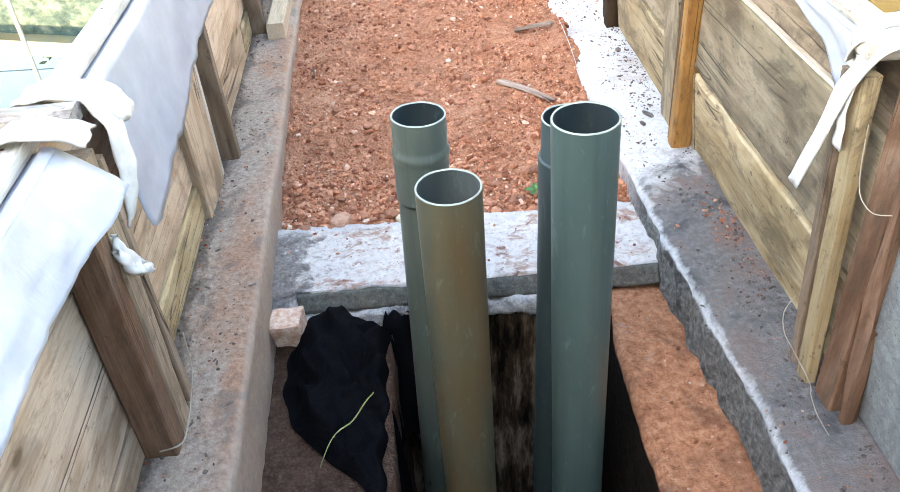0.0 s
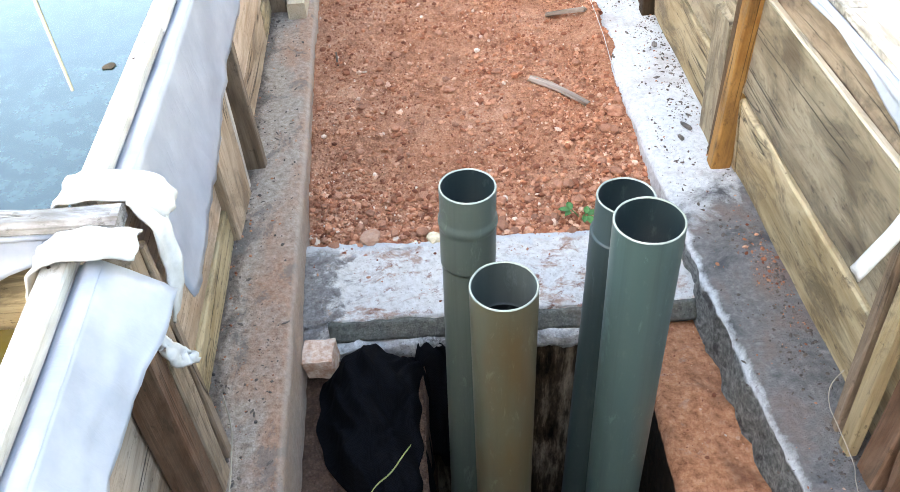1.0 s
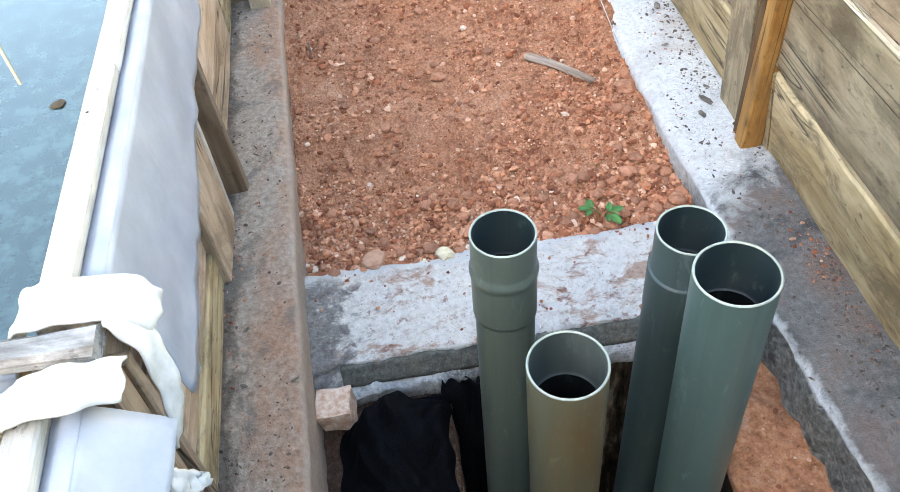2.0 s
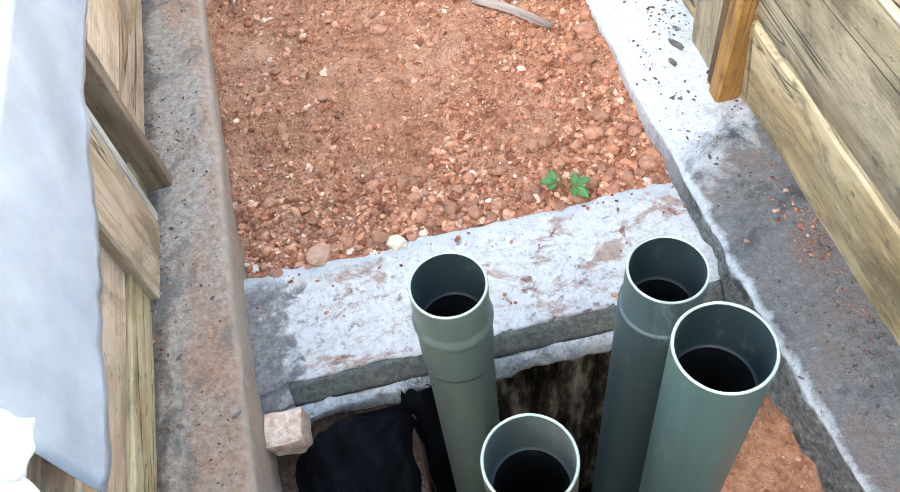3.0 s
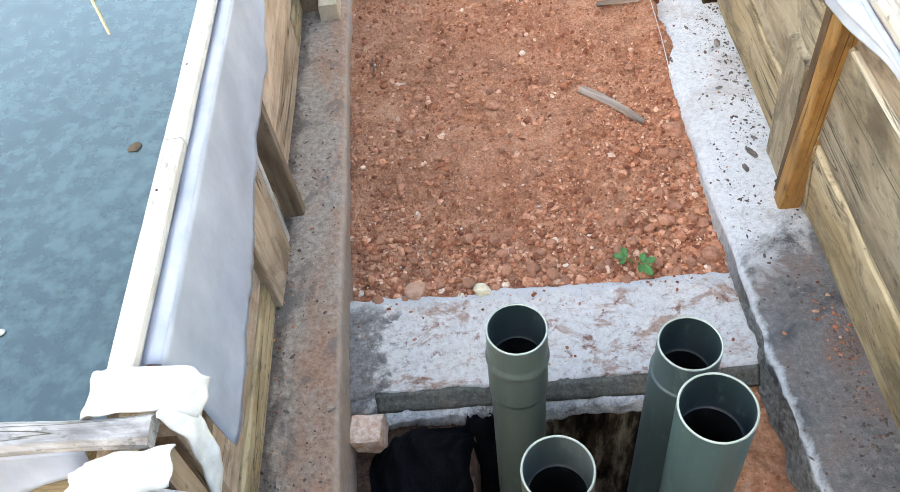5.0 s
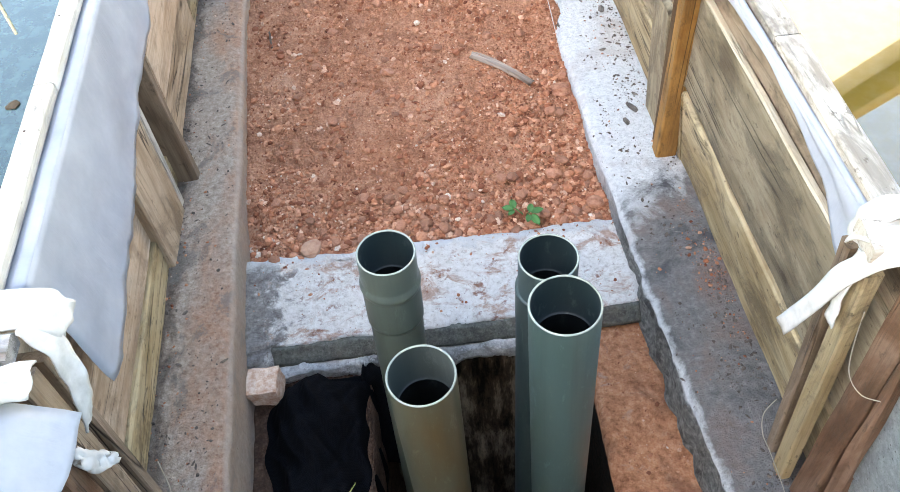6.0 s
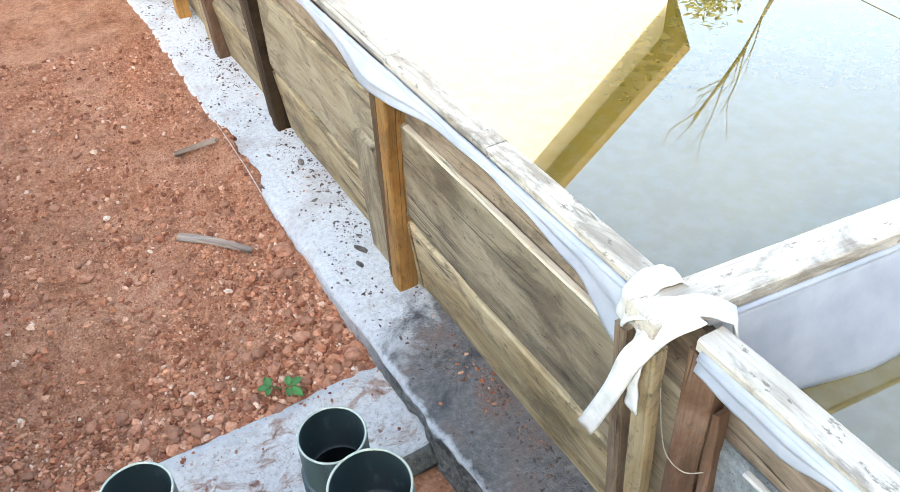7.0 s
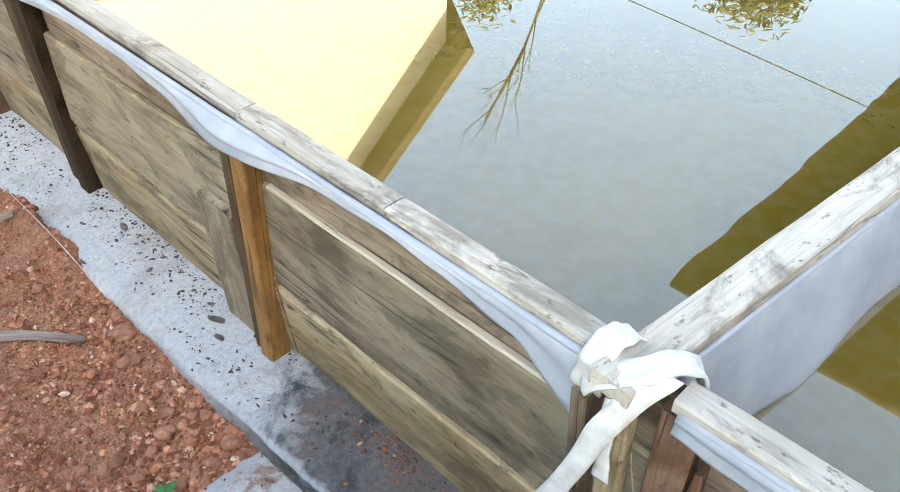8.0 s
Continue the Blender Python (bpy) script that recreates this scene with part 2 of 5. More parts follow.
PVC_GREY = pvc("grey_pvc", (0.05, 0.084, 0.078), (0.07, 0.11, 0.10), 0.5, 0.32)
PVC_DARK = pvc("dark_grey_pvc", (0.038, 0.06, 0.06), (0.055, 0.08, 0.077), 0.5)
PVC_GREEN = pvc("greenish_pvc", (0.074, 0.098, 0.083), (0.105, 0.122, 0.094), 0.6, 0.27)
PVC_MUDDY = pvc("mud_stained_pvc", (0.074, 0.082, 0.056), (0.094, 0.058, 0.022), 0.8, 0.3)
# darkened pvc for the pipes' insides: their shade is put into the colour
PVC_BORE = pvc("shaded_pvc_bore", (0.008, 0.018, 0.021), (0.012, 0.024, 0.026), 0.5, 0.45)
PVC_BLACK = pvc("shade_black_pvc", (0.006, 0.009, 0.010), (0.012, 0.016, 0.017), 0.5, 0.5)
PVC_SCALE = pvc("shaded_limescaled_pvc_bore", (0.03, 0.042, 0.04), (0.085, 0.10, 0.088), 0.6, 0.55)
PVC_RIM = pvc("cut_pvc_rim", (0.29, 0.32, 0.275), (0.18, 0.19, 0.15), 0.6)


def film_material():
    k = Mat("white_plastic_film")
    soft = k.noise((9, 9, 9), 1.0, 5, 0.6)
    col = k.ramp(soft, (0.35, (0.40, 0.435, 0.49)), (0.65, (0.53, 0.56, 0.605)))
    k.bump(k.noise((16, 40, 16), 1.0, 4, 0.6, False, 0.6), 0.35, 0.006)
    k.p.inputs["Transmission Weight"].default_value = 0.0
    tr = k.t.nodes.new("ShaderNodeBsdfTranslucent")
    k.link(col, tr.inputs[0])
    mx = k.t.nodes.new("ShaderNodeMixShader")
    mx.inputs[0].default_value = 0.3
    out = k.t.nodes["Material Output"]
    m = k.set(col, 0.32)
    k.link(k.p.outputs[0], mx.inputs[1])
    k.link(tr.outputs[0], mx.inputs[2])
    k.link(mx.outputs[0], out.inputs["Surface"])
    return m


FILM = film_material()


def cloth_material(name, a, b):
    k = Mat(name)
    f = k.noise((30, 30, 30), 1.0, 5, 0.6)
    k.bump(f, 0.3, 0.003)
    return k.set(k.ramp(f, (0.35, a), (0.65, b)), 0.6)


STRIP = cloth_material("white_strip", (0.46, 0.45, 0.41), (0.62, 0.61, 0.58))


def net_material():
    k = Mat("black_shade_net")
    n = k.t.nodes.new("ShaderNodeTexChecker")
    n.inputs["Scale"].default_value = 320
    k.link(k.coord, n.inputs["Vector"])
    f = k.noise((14, 14, 14), 1.0, 5, 0.6, False)
    col = k.mix(n.outputs["Fac"], (0.0025, 0.0028, 0.0036), (0.006, 0.0065, 0.008))
    col = k.mix(k.ramp(f, (0.5, 0.0), (0.75, 0.3)), col, (0.010, 0.009, 0.009))
    k.bump(n.outputs["Fac"], 0.4, 0.001)
    return k.set(col, 0.95, spec=0.02)


NET = net_material()


def water_material(name, deep, mid, scum, ior=2.25):
    """Turbid pond water: a murky body under a smooth reflecting surface."""
    k = Mat(name)
    f = k.noise((2.2, 2.2, 2.2), 1.0, 5, 0.6, False)
    g = k.noise((26, 26, 26), 1.0, 4, 0.6, False)
    col = k.ramp(f, (0.35, deep), (0.65, mid))
    col = k.mix(k.ramp(g, (0.42, 0.0), (0.62, 0.5)), col, scum)
    return k.set(col, 0.0, ior=ior)


WATER_GREEN = water_material("green_pond_water", (0.012, 0.032, 0.028), (0.026, 0.06, 0.055), (0.065, 0.12, 0.11), 1.8)
WATER_BROWN = water_material("brown_pond_water", (0.13, 0.085, 0.010), (0.15, 0.105, 0.016), (0.17, 0.13, 0.045))
LEAF = cloth_material("fresh_leaf", (0.03, 0.11, 0.025), (0.065, 0.20, 0.045))
TREE_LEAF = cloth_material("tree_leaf", (0.04, 0.06, 0.012), (0.12, 0.11, 0.025))
BARK = wood("bark", (0.02, 0.017, 0.014), (0.045, 0.038, 0.032), (0.08, 0.07, 0.06))
WIRE = Mat("dull_tie_wire").set((0.42, 0.38, 0.30), 0.5, 0.4)
CABLE = Mat("black_cable").set((0.02, 0.02, 0.02), 0.6)
HOUSE_CREAM = stone_material("cream_wall_paint", (0.62, 0.575, 0.47), (0.75, 0.715, 0.63))
HOUSE_GREEN = Mat("mossy_green_wall")
HOUSE_GREEN = HOUSE_GREEN.set(HOUSE_GREEN.ramp(HOUSE_GREEN.noise((5, 5, 8), 1.0, 7, 0.75), (0.38, (0.03, 0.045, 0.03)), (0.52, (0.10, 0.135, 0.09)), (0.66, (0.28, 0.30, 0.21))), 0.85)
HOUSE_FASCIA = stone_material("cream_fascia_paint", (0.74, 0.68, 0.5), (0.85, 0.8, 0.62))
BLOCKER_GREY = stone_material("plain_grey_render", (0.36, 0.35, 0.33), (0.46, 0.45, 0.43))
ROOF = stone_material("brown_roof_sheet", (0.05, 0.035, 0.02), (0.1, 0.07, 0.04))
NAIL = Mat("rusty_nail").set((0.06, 0.035, 0.025), 0.5, 0.6)


# ---- building helpers ----
def to_world(ob):
    m = ob.matrix_basis.copy()
    while ob.parent:
        ob = ob.parent
        m = ob.matrix_basis @ m
    return m


def mesh_of(name, bm, mat, smooth=True):
    me = bpy.data.meshes.new(name)
    bmesh.ops.recalc_face_normals(bm, faces=bm.faces)
    bm.to_mesh(me)
    bm.free()
    me.materials.append(mat)
    if smooth:
        me.polygons.foreach_set("use_smooth", [True] * len(me.polygons))
    return me


def part(name, bm, mat, parent, label="", m=None, smooth=True):
    """A mesh under a thing; m is its pose in the world."""
    me = bm if isinstance(bm, bpy.types.Mesh) else mesh_of(name, bm, mat, smooth)
    ob = new(name, me)
    ob.parent = parent
    ob.matrix_basis = to_world(parent).inverted() @ (m if m is not None else Matrix())
    return tagged(ob, label)


def thing(name, bm, mat, label, category, m=None, group="", kind="", smooth=True):
    ob = new(name, mesh_of(name, bm, mat, smooth))
    if m is not None:
        ob.matrix_basis = m
    return tagged(ob, label, category, group, kind)


def base(name, at, label, category, group="", kind=""):
    ob = new(name)
    ob.empty_display_size = 0.05
    ob.matrix_basis = Matrix.Translation(at)
    return tagged(ob, label, category, group, kind)


def bar_bm(length, w, h, bevel=0.003, seg=None, rough=0.0015, taper=1.0, bend=0.0, seed=0, ragged=0.0):
    """A timber along x from 0 to length, w across y and h across z, with worn edges and a slight waver."""
    seg = seg or max(2, int(length / 0.06))
    b = min(bevel, w * 0.3, h * 0.3)
    a, c = w / 2, h / 2
    sect = [(-a + b, -c), (a - b, -c), (a, -c + b), (a, c - b), (a - b, c), (-a + b, c), (-a, c - b), (-a, -c + b)]
    bm = bmesh.new()
    rings = []
    for i in range(seg + 1):
        u = i / seg
        s = 1 + (taper - 1) * u
        off = Vector((0, bend * math.sin(math.pi * u), 0))
        ring = []
        for j, (y, z) in enumerate(sect):
            n = noise.noise_vector(Vector((u * length * 7 + seed * 3.7, j * 0.9, seed * 1.3)))
            x = u * length
            if ragged and i in (0, seg):
                x += ragged * noise.noise(Vector((j * 1.7, seed, 4.0)))
            ring.append(bm.verts.new(Vector((x, y * s, z * s)) + off + n * rough))
        rings.append(ring)
    for r0, r1 in zip(rings, rings[1:]):
        for j in range(8):
            bm.faces.new((r0[j], r0[(j + 1) % 8], r1[(j + 1) % 8], r1[j]))
    bm.faces.new(rings[0])
    bm.faces.new(list(reversed(rings[-1])))
    return bm


def along(p0, p1, side=(0, 0, 1)):
    """The pose whose x axis runs from p0 to p1 and whose z axis lies near side."""
    p0, p1 = Vector(p0), Vector(p1)
    x = (p1 - p0).normalized()
    y = Vector(side).cross(x).normalized()
    z = x.cross(y)
    m = Matrix((x, y, z)).transposed().to_4x4()
    m.translation = p0
    return m


SEED = [0]


def bar(name, p0, p1, w, h, mat, parent, side=(0, 0, 1), label="", **kw):
    SEED[0] += 1
    bm = bar_bm((Vector(p1) - Vector(p0)).length, w, h, seed=SEED[0], **kw)
    return part(name, bm, mat, parent, label, along(p0, p1, side), smooth=False)


def lone_bar(name, p0, p1, w, h, mat, label, category, side=(0, 0, 1), group="", **kw):
    SEED[0] += 1
    bm = bar_bm((Vector(p1) - Vector(p0)).length, w, h, seed=SEED[0], **kw)
    return thing(name, bm, mat, label, category, along(p0, p1, side), group, smooth=False)


def tube_bm(points, radius, sides=8, taper=1.0, caps=True):
    """A round rod along a list of points."""
    bm = bmesh.new()
    pts = [Vector(p) for p in points]
    rings = []
    for i, p in enumerate(pts):
        d = (pts[min(i + 1, len(pts) - 1)] - pts[max(i - 1, 0)]).normalized()
        a = d.orthogonal().normalized() if abs(d.z) > 0.95 else Vector((0, 0, 1)).cross(d).normalized()
        b = d.cross(a)
        r = radius * (1 + (taper - 1) * i / max(1, len(pts) - 1))
        rings.append([bm.verts.new(p + (a * math.cos(q) + b * math.sin(q)) * r) for q in (2 * math.pi * k / sides for k in range(sides))])
    for r0, r1 in zip(rings, rings[1:]):
        for j in range(sides):
            bm.faces.new((r0[j], r0[(j + 1) % sides], r1[(j + 1) % sides], r1[j]))
    if caps:
        bm.faces.new(list(reversed(rings[0])))
        bm.faces.new(rings[-1])
    return bm


def grid_bm(nu, nv, fn):
    bm = bmesh.new()
    vs = [[bm.verts.new(fn(i / nu, j / nv)) for j in range(nv + 1)] for i in range(nu + 1)]
    for i in range(nu):
        for j in range(nv):
            bm.faces.new((vs[i][j], vs[i + 1][j], vs[i + 1][j + 1], vs[i][j + 1]))
    return bm


def sheet(name, nu, nv, fn, mat, label, category, thick=0.0012, group="", parent=None):
    """A thin sheet with real thickness."""
    bm = grid_bm(nu, nv, fn)
    if parent is None:
        ob = thing(name, bm, mat, label, category, group=group)
    else:
        ob = part(name, bm, mat, parent, label)
    mod = ob.modifiers.new("thickness", "SOLIDIFY")
    mod.thickness, mod.offset = thick, 0
    return ob


def block_bm(nx, ny, nz, lo, hi, rough=0.0, freq=14.0, seed=0.0, shape=None):
    """A box of many facets with an uneven surface; shape may move each point."""
    bm = bmesh.new()
    seen = {}

    def vert(i, j, k):
        if (i, j, k) not in seen:
            p = Vector((lo[0] + (hi[0] - lo[0]) * i / nx, lo[1] + (hi[1] - lo[1]) * j / ny, lo[2] + (hi[2] - lo[2]) * k / nz))
            q = p + noise.noise_vector(p * freq + Vector((seed, 0, 0))) * rough + noise.noise_vector(p * freq * 4 + Vector((seed, 0, 9))) * rough * 0.4
            if shape:
                q = shape(p, q)
            seen[i, j, k] = bm.verts.new(q)
        return seen[i, j, k]

    for k in (0, nz):
        for i in range(nx):
            for j in range(ny):
                bm.faces.new((vert(i, j, k), vert(i + 1, j, k), vert(i + 1, j + 1, k), vert(i, j + 1, k)))
    for i in (0, nx):
        for j in range(ny):
            for k in range(nz):
                bm.faces.new((vert(i, j, k), vert(i, j + 1, k), vert(i, j + 1, k + 1), vert(i, j, k + 1)))
    for j in (0, ny):
        for i in range(nx):
            for k in range(nz):
                bm.faces.new((vert(i, j, k), vert(i + 1, j, k), vert(i + 1, j, k + 1), vert(i, j, k + 1)))
    return bm


def left(x, y, z):
    """A place on the left-hand pond, whose wall runs slightly askew."""
    return Vector((x - 0.043 * y, y, z))


def smoothstep(a, b, x):
    t = min(1.0, max(0.0, (x - a) / (b - a)))
    return t * t * (3 - 2 * t)


# ---- the ground, kerbs, beam and pit ----
def soil_height(x, y):
    z = -0.085 + 0.055 * smoothstep(1.85, 2.35, y) + 0.018 * smoothstep(2.3, 3.2, y) + 0.01 * smoothstep(3.0, 5.0, y)
    z += 0.010 * noise.noise(Vector((x * 3, y * 3, 0.3))) + 0.006 * noise.noise(Vector((x * 9, y * 9, 1.3)))
    z += 0.008 * noise.noise(Vector((x * 30, y * 30, 2.3))) + 0.0075 * noise.noise(Vector((x * 75, y * 75, 3.3)))
    z -= 0.02 * math.exp(-((x + 0.316) ** 2 + (y - 2.245) ** 2) / 0.0006)
    z -= 0.012 * smoothstep(1.93, 1.86, y)
    z -= 0.025 * smoothstep(-0.40, -0.45, x) * smoothstep(2.1, 1.9, y)
    z += 0.034 * smoothstep(0.36, 0.44, x) * smoothstep(2.5, 2.72, y) * smoothstep(3.1, 2.88, y) * smoothstep(0.484, 0.458, x + 0.02 * noise.noise(Vector((x * 20, y * 14, 4))))
    return z


def channel_soil(name, x0, x1, y0, y1, nx, ny):
    bm = grid_bm(nx, ny, lambda u, v: (lambda x, y: Vector((x, y, soil_height(x, y))))(x0 + (x1 - x0) * u, y0 + (y1 - y0) * v))
    return bm


thing("ground_channel", channel_soil("g", -0.72, 0.50, 1.80, 3.7, 230, 360), SOIL, "loose red laterite soil filling the channel between the kerbs", "soil", kind="structure")
thing("ground_channel_far", channel_soil("g", -0.85, 0.50, 3.695, 7.6, 50, 130), SOIL, "red laterite soil further along the channel", "soil", kind="structure")


def ring_ground():
    bm = bmesh.new()
    xs, ys = (-900, -0.55, 0.62, 900), (-900, -1.4, 7.5, 900)
    vs = {(i, j): bm.verts.new((xs[i], ys[j], -0.1)) for i in range(4) for j in range(4)}
    for i in range(3):
        for j in range(3):
            if (i, j) != (1, 1):
                bm.faces.new((vs[i, j], vs[i + 1, j], vs[i + 1, j + 1], vs[i, j + 1]))
    return bm


thing("ground", ring_ground(), YARD, "trodden brown yard earth round the ponds", "ground", kind="structure", smooth=False)


KERB_EDGE = ((1.05, 0.493), (1.60, 0.467), (1.90, 0.463), (2.15, 0.446))   # where the inner edge runs: y, x


def kerb_edge(y):
    if y <= KERB_EDGE[0][0]:
        return KERB_EDGE[0][1]
    for (a, xa), (b, xb) in zip(KERB_EDGE, KERB_EDGE[1:]):
        if y <= b:
            return xa + (xb - xa) * (y - a) / (b - a)
    return KERB_EDGE[-1][1]


def kerb_right_material():
    k = Mat("kerb_concrete")
    sep = k.t.nodes.new("ShaderNodeSeparateXYZ")
    k.link(k.coord, sep.inputs[0])
    x, y, z = sep.outputs["X"], sep.outputs["Y"], sep.outputs["Z"]
    inner = k.math("SUBTRACT", x, k.ramp(k.math("MULTIPLY", y, 0.25), *[(a / 4, b) for a, b in KERB_EDGE]))
    fine = k.noise((75, 75, 75), 1.0, 8, 0.72, False)
    blot = k.noise((15, 15, 15), 1.0, 7, 0.7, False, 0.4)
    wide = k.noise((5, 5, 5), 1.0, 6, 0.65, False, 0.5)
    pit = k.noise((150, 150, 150), 1.0, 5, 0.75, False)
    pale = k.ramp(fine, (0.30, (0.50, 0.525, 0.525)), (0.5, (0.74, 0.765, 0.765)), (0.7, (0.84, 0.86, 0.86)))
    pale = k.mix(k.ramp(wide, (0.52, 0.0), (0.66, 0.45)), pale, (0.40, 0.33, 0.285))
    pale = k.mix(k.ramp(blot, (0.58, 0.0), (0.67, 0.45)), pale, (0.30, 0.30, 0.295))
    wet = k.ramp(fine, (0.3, (0.145, 0.138, 0.131)), (0.5, (0.205, 0.196, 0.188)), (0.72, (0.32, 0.31, 0.297)))
    wet = k.mix(k.ramp(wide, (0.50, 0.0), (0.64, 0.55)), wet, (0.25, 0.155, 0.118))
    wet = k.mix(k.ramp(wide, (0.38, 0.85), (0.48, 0.0)), wet, (0.065, 0.069, 0.075))
    wet = k.mix(k.ramp(blot, (0.60, 0.0), (0.68, 0.6)), wet, (0.38, 0.36, 0.335))
    # the limy crust gives way to damp concrete near the beam, last of all along the inner edge
    turn = k.math("ADD", k.math("SUBTRACT", y, 1.78), k.math("MULTIPLY", inner, -0.6))
    turn = k.math("ADD", k.math("MULTIPLY", turn, 3.4), k.math("MULTIPLY", k.math("SUBTRACT", blot, 0.5), 1.7))
    edge = k.ramp(turn, (0.0, 0.0), (0.45, 1.0))
    lime = k.math("ADD", k.math("MULTIPLY", k.math("SUBTRACT", 0.012, inner), 80.0), k.math("MULTIPLY", k.math("SUBTRACT", blot, 0.5), 4.0))
    col = k.mix(k.math("MAXIMUM", edge, k.ramp(lime, (0.0, 0.0), (0.8, 0.9))), wet, pale)
    # rough broken side below the trowelled top, coloured darker with black blotches
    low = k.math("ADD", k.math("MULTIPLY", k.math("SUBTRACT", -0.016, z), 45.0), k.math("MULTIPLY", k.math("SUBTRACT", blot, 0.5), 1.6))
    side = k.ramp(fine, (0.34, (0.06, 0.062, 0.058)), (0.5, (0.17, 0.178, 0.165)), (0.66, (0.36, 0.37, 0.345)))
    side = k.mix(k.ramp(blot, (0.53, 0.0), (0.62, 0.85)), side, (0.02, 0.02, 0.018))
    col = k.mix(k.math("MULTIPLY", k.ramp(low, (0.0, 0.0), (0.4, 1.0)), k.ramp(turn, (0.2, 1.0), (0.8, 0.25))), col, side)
    col = k.mix(k.ramp(pit, (0.60, 0.0), (0.68, 0.65)), col, (0.06, 0.055, 0.05))
    col = k.mix(k.ramp(pit, (0.29, 0.35), (0.33, 0.0)), col, (0.5, 0.49, 0.47))
    k.bump(k.math("ADD", k.math("ADD", fine, pit), blot), 0.9, 0.008)
    return k.set(col, k.ramp(blot, (0.4, 0.8), (0.6, 0.55)))


def kerb_left_material():
    k = Mat("trodden_kerb")
    sep = k.t.nodes.new("ShaderNodeSeparateXYZ")
    k.link(k.coord, sep.inputs[0])
    fine = k.noise((70, 70, 70), 1.0, 8, 0.74, False)
    blot = k.noise((11, 7, 11), 1.0, 7, 0.7, False, 0.5)
    wide = k.noise((4, 2.2, 4), 1.0, 6, 0.65, False, 0.5)
    col = k.ramp(fine, (0.32, (0.23, 0.185, 0.148)), (0.5, (0.40, 0.345, 0.29)), (0.68, (0.56, 0.50, 0.435)))
    # red soil trodden onto the inner half, a patchy darker band along the wall
    red = k.math("ADD", k.math("MULTIPLY", k.math("ADD", sep.outputs["X"], 0.455), 9.0), k.math("MULTIPLY", k.math("SUBTRACT", wide, 0.48), 5.0))
    col = k.mix(k.math("MULTIPLY", k.ramp(red, (0.0, 0.1), (0.7, 0.8)), k.ramp(blot, (0.35, 0.4), (0.55, 1.0))), col, k.ramp(fine, (0.35, (0.33, 0.16, 0.095)), (0.65, (0.55, 0.32, 0.21))))
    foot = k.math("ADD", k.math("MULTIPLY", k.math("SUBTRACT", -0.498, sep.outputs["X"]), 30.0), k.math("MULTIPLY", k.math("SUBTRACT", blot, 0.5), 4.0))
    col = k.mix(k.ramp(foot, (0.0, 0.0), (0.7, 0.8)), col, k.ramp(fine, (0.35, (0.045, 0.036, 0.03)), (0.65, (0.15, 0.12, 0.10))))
    damp = k.math("SUBTRACT", blot, 0.5)
    col = k.mix(k.ramp(damp, (0.04, 0.0), (0.11, 0.65)), col, (0.19, 0.18, 0.165))
    rim = k.ramp(k.math("MULTIPLY", k.math("ADD", sep.outputs["X"], 0.39), 90.0), (0.0, 0.0), (0.6, 0.55))
    col = k.mix(k.math("MULTIPLY", rim, k.ramp(sep.outputs["Z"], (0.0, 1.0), (0.01, 1.0))), col, (0.46, 0.40, 0.34))
    crumb = k.noise((120, 120, 120), 1.0, 6, 0.8, False)
    col = k.mix(k.ramp(crumb, (0.60, 0.0), (0.68, 0.65)), col, (0.07, 0.052, 0.04))
    pale = k.noise((170, 170, 170), 1.0, 4, 0.7, False)
    col = k.mix(k.ramp(pale, (0.63, 0.0), (0.70, 0.6)), col, (0.5, 0.45, 0.4))
    k.bump(k.math("ADD", k.math("ADD", fine, crumb), blot), 0.9, 0.008)
    return k.set(col, 0.85, spec=0.25)


